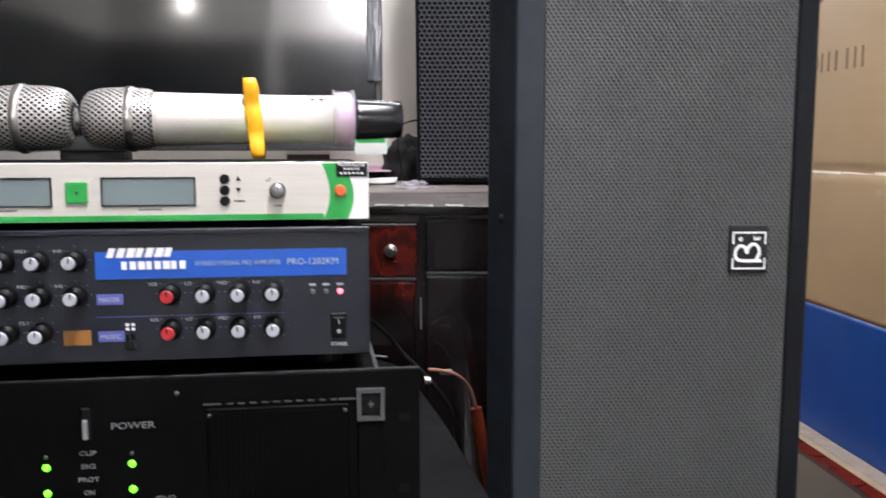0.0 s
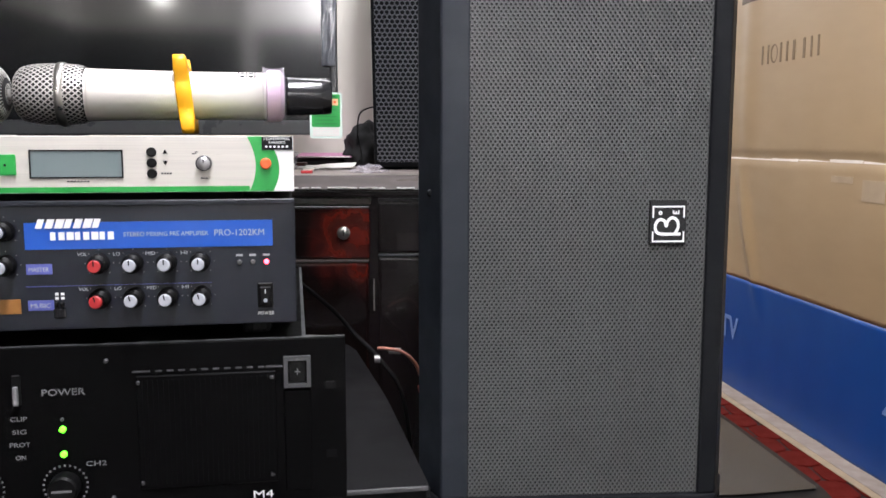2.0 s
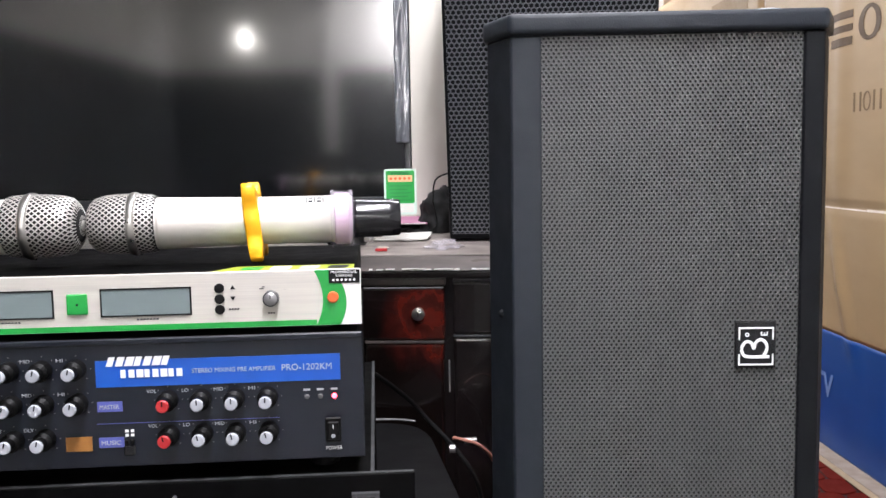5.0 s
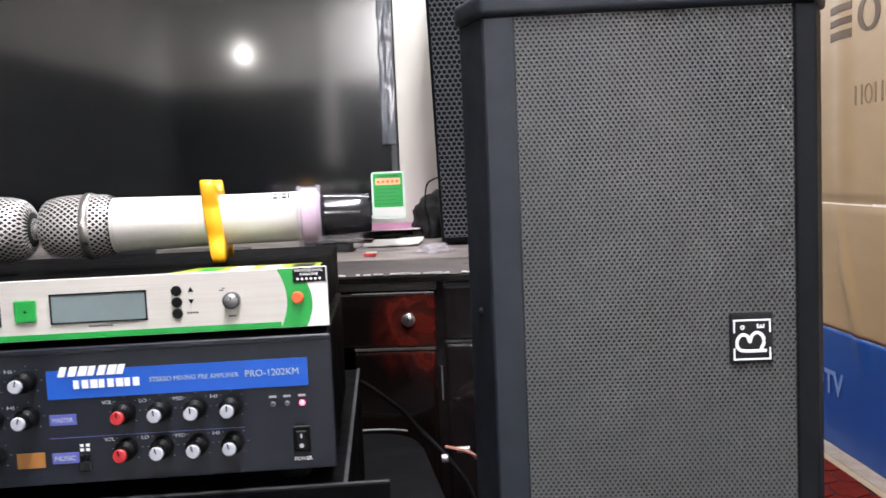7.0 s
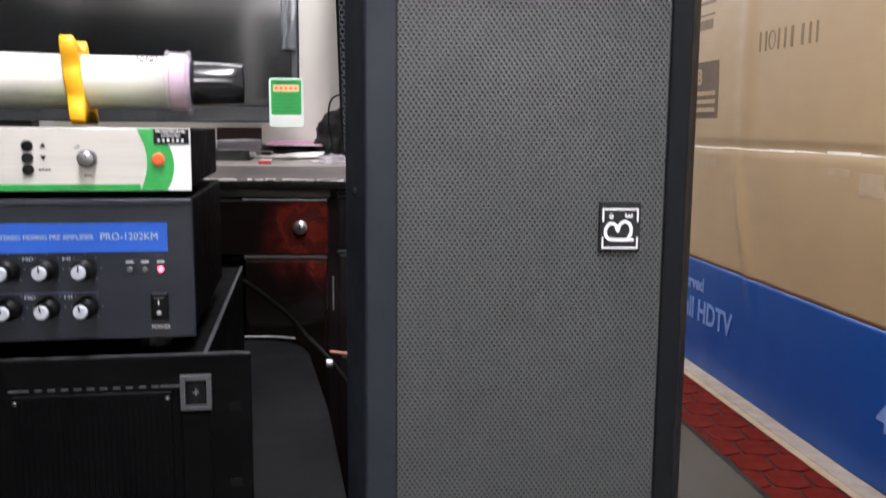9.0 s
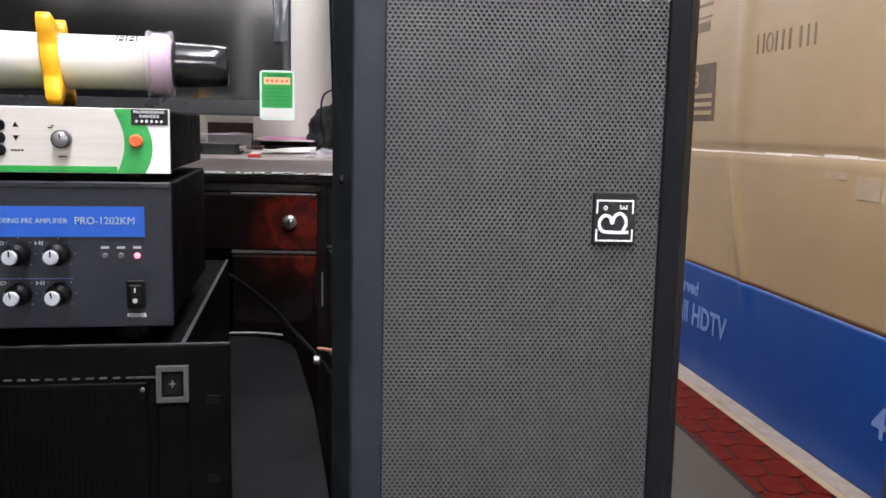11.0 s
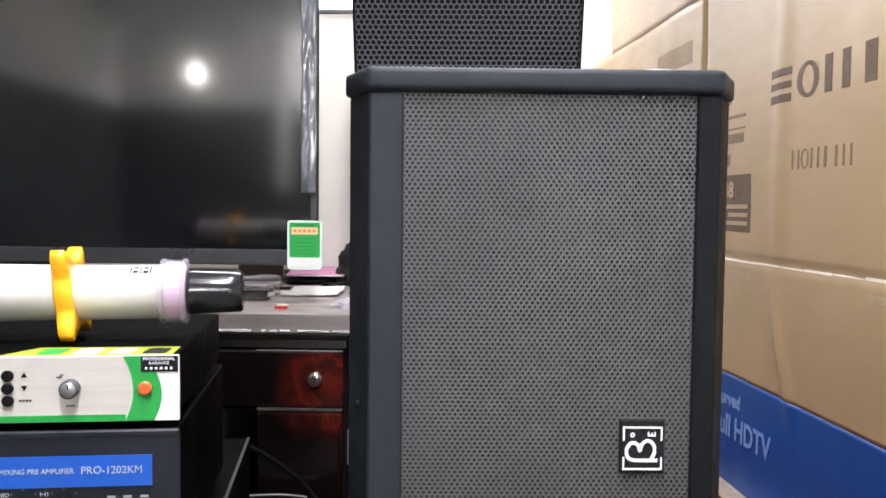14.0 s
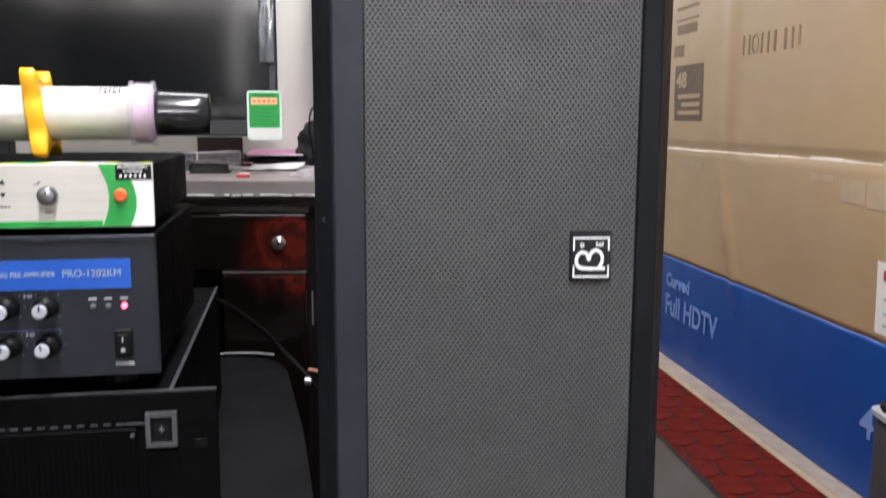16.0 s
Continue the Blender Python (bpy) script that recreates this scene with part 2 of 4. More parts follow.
def box(x0, x1, y0, y1, z0, z1, bevel=0.0, seg=2):
    bm = bmesh.new()
    bmesh.ops.create_cube(bm, size=1)
    for v in bm.verts:
        v.co = ((x0 + x1) / 2 + v.co.x * (x1 - x0), (y0 + y1) / 2 + v.co.y * (y1 - y0), (z0 + z1) / 2 + v.co.z * (z1 - z0))
    if bevel:
        bmesh.ops.bevel(bm, geom=bm.edges[:], offset=bevel, segments=seg, affect="EDGES", profile=0.6)
    return bm


def prism(points, z0, z1, bevel=0.0, seg=2):
    """An upright prism over a plan of (x, y) points."""
    bm = bmesh.new()
    low = [bm.verts.new((x, y, z0)) for x, y in points]
    high = [bm.verts.new((x, y, z1)) for x, y in points]
    n = len(points)
    bm.faces.new(low[::-1])
    bm.faces.new(high)
    for i in range(n):
        bm.faces.new((low[i], low[(i + 1) % n], high[(i + 1) % n], high[i]))
    if bevel:
        bmesh.ops.bevel(bm, geom=bm.edges[:], offset=bevel, segments=seg, affect="EDGES", profile=0.6)
    return bm


def lathe(profile, n=24, axis="Z", at=(0, 0, 0)):
    """Rings of (radius, height) about an axis; open at radius 0."""
    bm = bmesh.new()
    rings = []
    for r, h in profile:
        rings.append([bm.verts.new((r * math.cos(2 * math.pi * i / n), r * math.sin(2 * math.pi * i / n), h)) for i in range(n)])
    for a, b in zip(rings, rings[1:]):
        for i in range(n):
            bm.faces.new((a[i], a[(i + 1) % n], b[(i + 1) % n], b[i]))
    bm.faces.new(rings[0][::-1])
    bm.faces.new(rings[-1])
    turn = {"Z": Matrix(), "Y": pose(0, 0, 0, 90), "X": pose(0, 0, 0, 0, 90)}[axis]
    bmesh.ops.transform(bm, matrix=Matrix.Translation(at) @ turn, verts=bm.verts)
    return bm


def merge(*parts_):
    """Several bmeshes of one part as one bmesh."""
    out = bmesh.new()
    for b in parts_:
        me = bpy.data.meshes.new("tmp")
        b.to_mesh(me)
        b.free()
        out.from_mesh(me)
        bpy.data.meshes.remove(me)
    return out


def tube(points, r, n=8, steps=8):
    """A smooth pipe through points."""
    pts = [Vector(p) for p in points]
    fine = []
    for i in range(len(pts) - 1):
        p0, p1, p2, p3 = pts[max(i - 1, 0)], pts[i], pts[i + 1], pts[min(i + 2, len(pts) - 1)]
        for k in range(steps):
            u = k / steps
            fine.append(0.5 * ((2 * p1) + (p2 - p0) * u + (2 * p0 - 5 * p1 + 4 * p2 - p3) * u * u + (3 * p1 - p0 - 3 * p2 + p3) * u ** 3))
    fine.append(pts[-1])
    bm = bmesh.new()
    rings = []
    for i, p in enumerate(fine):
        d = (fine[min(i + 1, len(fine) - 1)] - fine[max(i - 1, 0)]).normalized()
        q = d.to_track_quat("Z", "Y")
        rings.append([bm.verts.new(p + q @ Vector((r * math.cos(2 * math.pi * k / n), r * math.sin(2 * math.pi * k / n), 0))) for k in range(n)])
    for a, b in zip(rings, rings[1:]):
        for k in range(n):
            bm.faces.new((a[k], a[(k + 1) % n], b[(k + 1) % n], b[k]))
    bm.faces.new(rings[0][::-1])
    bm.faces.new(rings[-1])
    return bm


def text(name, words, size, m, mat, parent=None, label="", depth=0.0003, width=None, shear=0.0, bold=0.0):
    """Flat lettering as a mesh; its baseline starts at m, or is stretched to a width."""
    cu = bpy.data.curves.new(name, "FONT")
    cu.body, cu.size, cu.extrude, cu.shear, cu.offset = words, size, depth, shear, bold
    cu.resolution_u = 3
    tmp = bpy.data.objects.new(name, cu)
    scene.collection.objects.link(tmp)
    me = bpy.data.meshes.new_from_object(tmp.evaluated_get(bpy.context.evaluated_depsgraph_get()))
    bpy.data.objects.remove(tmp)
    xs = [v.co.x for v in me.vertices]
    k = width / (max(xs) - min(xs)) if width else 1
    for v in me.vertices:
        v.co = m @ Vector(((v.co.x - min(xs)) * k, v.co.y, v.co.z))
    me.materials.clear()
    me.materials.append(mat)
    ob = new(name, me)
    ob.parent = parent
    if label:
        ob["label"] = label
    return ob


def facing(x, y, z):
    """Lettering that faces the camera's side, towards -y."""
    return pose(x, y, z, 90, 0, 0)


# ---- the room ----
def slab(name, x0, x1, y0, y1, z0, z1, mat, label):
    return tagged(link(name, box(x0, x1, y0, y1, z0, z1), mat), label, name.split("_")[0], kind="structure")


slab("floor", -2.9, 1.7, -4.6, 5.0, -0.10, 0.0, M["floor"], "grey-brown polished floor of the shop")
slab("ceiling", -2.9, 1.7, -4.6, 5.0, 2.4, 2.5, M["ceiling"], "plain white painted ceiling")
slab("wall_north", -2.9, 1.7, 5.0, 5.1, -0.1, 2.5, M["wall"], "white painted wall beyond the desk")
# unseen walls, dark below and pale above to shape what the screen mirrors
slab("wall_south", -2.9, 1.7, -4.7, -4.6, -0.1, 1.72, M["wall_back"], "unseen lower wall behind the viewer, darkened for the screen's reflection")
slab("wall_south_upper", -2.9, 1.7, -4.7, -4.6, 1.722, 2.5, M["wall_high"], "unseen upper wall behind the viewer, made pale for the screen's reflection")
slab("trim", -1.51, -1.40, -4.598, -4.565, 1.0, 2.398, M["wall_high"], "pale painted upright post on the wall behind the viewer")
slab("wall_west", -3.0, -2.9, -4.7, 5.1, -0.1, 1.72, M["wall_back"], "unseen lower side wall, darkened for the screen's reflection")
slab("wall_west_upper", -3.0, -2.9, -4.7, 5.1, 1.722, 2.5, M["wall_high"], "unseen upper side wall, made pale for the screen's reflection")
slab("wall_east", 1.7, 1.8, -4.7, 5.1, -0.1, 2.5, M["wall"], "white painted wall behind the cartons")


def lamp_batten(x0, x1, y, z, down, turn=0.0):
    """A tube lamp in a batten: on the ceiling, or on a wall facing -y."""
    t = thing("tube_lamp", "white batten lamp with a lit fluorescent tube", "lamp", pose((x0 + x1) / 2, y, z, 0, 0, turn), "tube lamps")
    h = (x1 - x0) / 2
    if down:
        part("batten", box(-h, h, -0.03, 0.03, -0.03, 0, 0.004), M["ceiling"], t)
        part("tube", lathe([(0.012, -h + 0.03), (0.013, -h + 0.04), (0.013, h - 0.04), (0.012, h - 0.03)], 12, "X", (0, 0, -0.045)), M["tube"], t)
        ends = [box(s * h - 0.02, s * h + 0.02, -0.018, 0.018, -0.062, -0.028, 0.003) for s in (-1, 1)]
    else:
        part("batten", box(-h, h, -0.03, 0, -0.03, 0.03, 0.004), M["ceiling"], t)
        part("tube", lathe([(0.012, -h + 0.03), (0.013, -h + 0.04), (0.013, h - 0.04), (0.012, h - 0.03)], 12, "X", (0, -0.045, 0)), M["tube"], t)
        ends = [box(s * h - 0.02, s * h + 0.02, -0.062, -0.028, -0.018, 0.018, 0.003) for s in (-1, 1)]
    for e in ends:
        part("end_cap", e, M["white"], t)


lamp_batten(-0.45, 0.75, 0.10, 2.4, True, 90)
# the second batten is added to carry the rear wall fill
lamp_batten(-0.7, 0.9, -4.15, 2.4, True)
lamp_batten(-0.55, 0.65, 1.80, 2.4, True)
lamp_batten(-1.2, 0.6, 4.60, 2.4, True)
lamp_batten(-1.15, 0.05, 4.995, 1.98, False)

bulb = thing("pendant_bulb", "small bare lit bulb hanging on a thin white cord", "lamp", pose(-2.02, -3.97, 2.4))
part("rose", lathe([(0.04, -0.02), (0.04, 0.0)], 16, "Z"), M["white"], bulb)
part("cord", tube([(0, 0, -0.02), (0, 0, -0.2), (0, 0, -0.34)], 0.003, 6), M["white"], bulb)
part("holder", lathe([(0.018, -0.40), (0.02, -0.35), (0.012, -0.335)], 14, "Z"), M["white"], bulb)
part("globe", lathe([(0.008, -0.472), (0.022, -0.462), (0.026, -0.445), (0.022, -0.425), (0.014, -0.40)], 16, "Z"), M["bulb"], bulb, smooth=True)

# red rubber mat of scale-like cells beside the cartons
mat = thing("floor_mat", "red rubber mat of interlocking rounded cells on the floor", "mat", pose(0.82, 2.15, 0))
part("backing", box(-0.40, 0.42, -1.05, 1.25, 0.0, 0.006, 0.002), M["mat_line"], mat)


# ---- grilles ----
def hex_plate(x0, x1, z0, z1, pitch, hole, thick, row=0.866):
    """A perforated plate in the xz plane, its front at y = 0: hexagonal cells with hexagonal holes, in staggered rows."""
    rows = int((z1 - z0) / (pitch * row)) + 1
    cols = int((x1 - x0) / pitch) + 1
    zi, xi = np.meshgrid(np.arange(rows), np.arange(cols), indexing="ij")
    cx = (x0 + pitch * (xi + 0.5 * (zi % 2))).ravel()
    cz = (z0 + pitch * row * zi).ravel()
    keep = (cx <= x1 + pitch / 2) & (cz <= z1 + pitch / 2)
    cx, cz = cx[keep], cz[keep]
    ang = np.radians(30 + 60 * np.arange(6))
    n = len(cx)
    verts = np.zeros((n, 18, 3))
    for k, (r, y) in enumerate(((pitch / 3 ** 0.5, 0.0), (hole, 0.0), (hole, thick))):
        verts[:, 6 * k:6 * k + 6, 0] = cx[:, None] + r * np.cos(ang)
        verts[:, 6 * k:6 * k + 6, 1] = y
        verts[:, 6 * k:6 * k + 6, 2] = cz[:, None] + r * np.sin(ang) * (row / 0.866 if k == 0 else 1.0)
    verts[:, :, 0] = np.clip(verts[:, :, 0], x0, x1)
    verts[:, :, 2] = np.clip(verts[:, :, 2], z0, z1)
    k = np.arange(6)
    ring = np.stack([k, (k + 1) % 6, 6 + (k + 1) % 6, 6 + k], 1)
    quads = np.concatenate([ring, ring + 6])
    faces = (quads[None] + 18 * np.arange(n)[:, None, None]).reshape(-1, 4)
    me = bpy.data.meshes.new("grille")
    me.from_pydata(verts.reshape(-1, 3).tolist(), [], faces.tolist())
    return me


def grille_part(name, me, mat, parent, m, label=""):
    me.materials.append(mat)
    ob = new(name, me)
    ob.parent = parent
    ob.matrix_local = m
    if label:
        ob["label"] = label
    return ob


# ---- the grey-grilled loudspeaker ----
SX, SY, SZ = 0.1985, 0.7975, 0.428
spk = thing("loudspeaker", "black trapezoid loudspeaker with grey perforated grille, standing on a cabinet", "loudspeaker", pose(SX, SY, SZ, 0, 0, 2.5))
H = 0.5755


def spk_plan(grow=0.0):
    return [(-0.134 - grow * 0.4, -grow), (0.137 + grow * 0.4, -grow), (0.160 + grow, 0.050 - grow * 0.3), (0.122 + grow, 0.33 + grow), (-0.118 - grow, 0.33 + grow), (-0.1535 - grow, 0.050 - grow * 0.3)]


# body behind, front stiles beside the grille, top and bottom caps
part("body", prism([(-0.1525, 0.052), (-0.134, 0.014), (0.134, 0.014), (0.159, 0.052), (0.121, 0.329), (-0.117, 0.329)], 0.014, H - 0.0175), M["spk_dark_shade"], spk)
part("side_stile", prism([(-0.134, 0.0), (-0.1075, 0.0), (-0.1075, 0.02), (-0.1520, 0.055), (-0.1535, 0.050)], 0.0145, H - 0.018, 0.0015, 1), M["spk"], spk)
# right stile takes the darker copy, so its shade is painted
part("side_stile", prism([(0.1195, 0.0), (0.137, 0.0), (0.160, 0.050), (0.1585, 0.055), (0.1195, 0.02)], 0.0145, H - 0.018, 0.0015, 1), M["spk_dark_shade"], spk)
part("top_cap", prism(spk_plan(0.004), H - 0.0175, H + 0.001, 0.005, 3), M["spk"], spk, "black rounded cap with worn edges", True)
part("bottom_cap", prism(spk_plan(0.002), 0.0, 0.014, 0.003, 2), M["spk_dark_shade"], spk)
part("grille_backing", box(-0.1075, 0.1195, 0.0085, 0.0135, 0.0145, H - 0.018), M["behind"], spk)
grille_part("grille", hex_plate(-0.1073, 0.1193, 0.0147, H - 0.0182, 0.0044, 0.00142, 0.0016, 0.745), M["grille"], spk, pose(0, 0.003, 0), "grey steel grille with fine round holes")
random.seed(4)
chip = bmesh.new()
bmesh.ops.create_icosphere(chip, subdivisions=2, radius=1)
for v in chip.verts:
    v.co = (0.088 + v.co.x * 0.009 * (1 + 0.5 * random.random()), -0.0005 + v.co.y * 0.0032, H + 0.0002 + v.co.z * 0.0012)
part("chipped_edge", chip, M["grey_print"], spk, "pale chipped patch on the cap")

badge = part("badge", box(0.0635, 0.0995, -0.003, 0.003, 0.2615, 0.3040, 0.001), M["black_gloss"], spk, "black square badge with white strokes")
BX, BZ = 0.08175, 0.2815


def stroke(x0, x1, z0, z1):
    return box(BX + x0, BX + x1, -0.0037, -0.0031, BZ + z0, BZ + z1)


part("badge_frame", merge(stroke(-0.0155, 0.0155, 0.0158, 0.0172), stroke(-0.0155, 0.0155, -0.0172, -0.0158), stroke(-0.0155, -0.0142, 0.006, 0.016), stroke(0.0142, 0.0155, 0.006, 0.016), stroke(-0.0155, -0.0142, -0.016, -0.007), stroke(0.0142, 0.0155, -0.016, -0.007)), M["white"], badge)


def flat_stroke(points, r):
    b = tube(points, r, 6, 6)
    for v in b.verts:
        v.co = (BX + v.co.x, -0.0034 + (v.co.y) * 0.15, BZ + v.co.z)
    return b


part("badge_sign", merge(flat_stroke([(0.012, 0, -0.0095), (-0.006, 0, -0.0095), (-0.0115, 0, -0.007), (-0.0125, 0, -0.001), (-0.009, 0, 0.004), (-0.004, 0, 0.003), (-0.002, 0, -0.002), (-0.0005, 0, 0.003), (0.004, 0, 0.006), (0.0085, 0, 0.003), (0.0095, 0, -0.003), (0.007, 0, -0.0085)], 0.0016), flat_stroke([(-0.0095, 0, 0.0105), (-0.0080, 0, 0.012), (-0.0065, 0, 0.0105), (-0.0080, 0, 0.009), (-0.0095, 0, 0.0105)], 0.0006), stroke(0.004, 0.010, 0.0095, 0.0108), stroke(0.004, 0.0052, 0.0095, 0.013), stroke(0.0068, 0.0078, 0.0095, 0.0125), stroke(0.0092, 0.0102, 0.0095, 0.013)), M["white"], badge)
badge.location.y = 0.0032
part("grip_knob", lathe([(0.004, 0), (0.004, 0.0015), (0.002, 0.003)], 12, "Y", (-0.1425, 0.024, 0.31)), M["spk_dark_shade"], spk)


# ---- cabinets that carry the stack and the loudspeaker ----
def rounded_plan(points, radii, n=6):
    """A plan polygon with each corner rounded by its own radius."""
    out = []
    k = len(points)
    for i in range(k):
        p, a, b = Vector(points[i]), Vector(points[i - 1]), Vector(points[(i + 1) % k])
        r = radii[i]
        if r <= 0:
            out.append(tuple(p))
            continue
        p0, p1 = p + (a - p).normalized() * r, p + (b - p).normalized() * r
        for j in range(n + 1):
            u = j / n
            q = p0 * (1 - u) ** 2 + p * 2 * u * (1 - u) + p1 * u * u
            out.append((q.x, q.y))
    return out


sub = thing("bass_cabinet", "worn black bass cabinet with rounded front corners under the loudspeaker", "speaker cabinet", pose(0.25, 1.0, 0))
part("body", prism(rounded_plan([(-0.185, -0.270), (0.196, -0.270), (0.220, -0.155), (0.176, 0.30), (-0.165, 0.30)], [0.04, 0.05, 0.04, 0.03, 0.03]), 0.012, 0.4255, 0.012, 4), M["black_soft"], sub, "black plastic shell with rounded lip")
part("top_panel", prism(rounded_plan([(-0.170, -0.172), (0.120, -0.168), (0.209, -0.152), (0.168, 0.29), (-0.155, 0.29)], [0.02, 0.02, 0.004, 0.03, 0.03]), 0.4256, 0.428, 0.001, 1), M["cab_brown"], sub, "glossy scuffed black top")
for sx in (-0.13, 0.13):
    for sy in (-0.14, 0.24):
        part("foot", lathe([(0.018, 0), (0.02, 0.004), (0.02, 0.012)], 12, "Z", (sx, sy, 0)), M["black_soft"], sub)
part("front_grille", box(-0.15, 0.13, -0.274, -0.266, 0.04, 0.36, 0.003), M["behind"], sub)

STACK = pose(-0.061, 0.724, 0, 0, 0, 8.5)


def on_stack(z):
    return STACK @ Matrix.Translation((0, 0, z))


cab = thing("stage_cabinet", "large dusty black stage cabinet lying under the amplifier stack", "speaker cabinet", on_stack(0))
part("body", prism(rounded_plan([(-0.52, 0.018), (0.118, 0.018), (0.108, 0.30), (0.080, 0.655), (-0.48, 0.60)], [0.01, 0.004, 0.05, 0.10, 0.05]), 0.012, 0.4705, 0.004, 2), M["cab"], cab, "grey-black textured shell with dusty top")
part("edge_trim", box(0.036, 0.117, 0.0145, 0.0172, 0.466, 0.4705, 0.001), M["dim"], cab, "pale worn front edge")
for sx in (-0.45, 0.06):
    for sy in (0.08, 0.52):
        part("foot", lathe([(0.018, 0), (0.02, 0.004), (0.02, 0.012)], 12, "Z", (sx, sy, 0)), M["black_soft"], cab)
rim = tube([(-0.12, 0.628, 0.474), (-0.04, 0.640, 0.476), (0.03, 0.648, 0.474), (0.068, 0.640, 0.472)], 0.0017, 6)
part("rear_rim", rim, M["dull_print"], cab, "bright worn rear edge")


# ---- power amplifier ----
def face_disc(x, z, r, y0, y1, n=20, bevel=0.0):
    """A short cylinder along y, from y0 (back) to y1 (front)."""
    b = bevel
    return lathe([(r, -y0), (r, -y1 - b), (r - b, -y1)], n, "Y", (x, 0, z))


amp = thing("power_amplifier", "black three-unit rack power amplifier with lit green lamps", "amplifier", on_stack(0.4715))
A0 = 0.4715


def az(z):
    return z - A0


part("chassis", box(-0.425, 0.007, 0.0, 0.43, az(0.478), az(0.617), 0.0015, 1), M["black"], amp)
part("face_plate", box(-0.442, 0.041, -0.006, -0.0015, az(0.474), az(0.619), 0.0008, 1), M["black"], amp, "black face plate with rack ears")
part("chassis_edge", box(0.0040, 0.0072, 0.002, 0.43, az(0.6172), az(0.6180)), M["plate_rim"], amp, "thin paler top edge of the chassis")
part("plate_edge", box(-0.4415, 0.0405, -0.0058, -0.0017, az(0.6192), az(0.6200)), M["plate_rim"], amp, "thin paler upper edge of the plate")
vent = part("vent_panel", box(-0.134, -0.0185, -0.0085, -0.0062, az(0.493), az(0.592), 0.001, 1), M["black"], amp, "dark ribbed filter panel")
for i in range(26):
    x = -0.1305 + i * 0.0043
    part("rib", box(x, x + 0.0016, -0.0096, -0.0086, az(0.497), az(0.588)), M["black"], vent)
for i in range(13):
    x = -0.137 + i * 0.0094
    w = 0.0112 if i in (0, 12) else 0.0052
    part("slot_edge", box(x if i != 12 else x - 0.003, x + w, -0.0072, -0.0061, az(0.5947), az(0.5960)), M["dim"], amp)
for x, z in ((-0.132, 0.5865), (-0.022, 0.5865), (-0.131, 0.499), (-0.023, 0.5), (-0.157, 0.606), (-0.156, 0.487)):
    part("screw", face_disc(x, az(z), 0.0019, -0.0061, -0.0100, 10, 0.0008), M["dim"], amp)
part("cover_strip", box(-0.012, 0.011, -0.0085, -0.0062, az(0.484), az(0.575), 0.001, 1), M["black"], amp)
sw = part("mains_switch", merge(box(-0.012, -0.0085, -0.011, -0.0062, az(0.577), az(0.604)), box(0.0075, 0.011, -0.011, -0.0062, az(0.577), az(0.604)), box(-0.0084, 0.0074, -0.011, -0.0062, az(0.6005), az(0.604)), box(-0.0084, 0.0074, -0.011, -0.0062, az(0.577), az(0.5805))), M["dim"], amp, "grey framed rocker switch")
rock = box(-0.0080, 0.0070, -0.0095, -0.0064, az(0.581), az(0.600), 0.001, 1)
part("rocker", rock, M["black_soft"], sw)
part("rocker_mark", merge(box(-0.0009, -0.0001, -0.0099, -0.0096, az(0.588), az(0.5935)), box(-0.0028, -0.0011, -0.0099, -0.0096, az(0.5903), az(0.5912)), box(0.0001, 0.0018, -0.0099, -0.0096, az(0.5903), az(0.5912))), M["dull_print"], sw)
for z in (0.577, 0.515):
    for x in (0.028, -0.43):
        part("rack_slot", merge(box(x - 0.0045, x + 0.0045, -0.0064, -0.0061, az(z - 0.0032), az(z + 0.0032), 0.0001, 1)), M["black_soft"], amp)
tg = part("channel_switch", box(-0.2315, -0.2245, -0.0085, -0.0062, az(0.571), az(0.597), 0.001, 1), M["black_soft"], amp)
part("switch_lever", box(-0.2300, -0.2260, -0.013, -0.0086, az(0.572), az(0.588), 0.0012, 2), M["dull_print"], tg, "grey lever")
for x in (-0.194, -0.26):
    for z in (0.549, 0.5275):
        part("led", face_disc(x, az(z), 0.0028, -0.0061, -0.0085, 14, 0.001), M["led_green"], amp, "lit green lamp")
    part("led", face_disc(x, az(0.5575), 0.0016, -0.0061, -0.0075, 10, 0.0005), M["grille"], amp, "unlit lamp")
    dial = part("level_knob", lathe([(0.0125, 0.0062), (0.012, 0.018), (0.0105, 0.020)], 28, "Y", (x, 0, az(0.5))), M["black_soft"], amp, "black ridged level knob")
    part("knob_mark", box(x - 0.008, x + 0.008, -0.0206, -0.0201, az(0.4992), az(0.5008)), M["dull_print"], dial)
    for k in range(21):
        a = radians(-140 + 14 * k)
        cx, cz = x + 0.0175 * math.sin(a), 0.5 + 0.0175 * math.cos(a)
        part("dial_tick", box(cx - 0.0008, cx + 0.0008, -0.0064, -0.0061, az(cz - 0.0008), az(cz + 0.0008)), M["dull_print"], amp)
text("power_text", "POWER", 0.0078, facing(-0.209, -0.0063, az(0.578)), M["dull_print"], amp, width=0.034)
for words, z, w in (("CLIP", 0.5575, 0.013), ("SIG", 0.5465, 0.011), ("PROT", 0.5355, 0.016), ("ON", 0.5245, 0.008)):
    text("lamp_text", words, 0.0052, facing(-0.228 - w / 2, -0.0063, az(z)), M["dull_print"], amp, width=w)
text("channel_text", "CH2", 0.0060, facing(-0.177, -0.0063, az(0.516)), M["dull_print"], amp, width=0.0165)
text("model_text", "M4", 0.0095, facing(-0.040, -0.0063, az(0.4785)), M["white"], amp, width=0.017)

# ---- mixing pre-amplifier ----
pre = thing("mixing_preamplifier", "dark navy mixing pre-amplifier with blue panel and rows of knobs", "mixer", on_stack(0.620))
P0 = 0.620


def pz(z):
    return z - P0


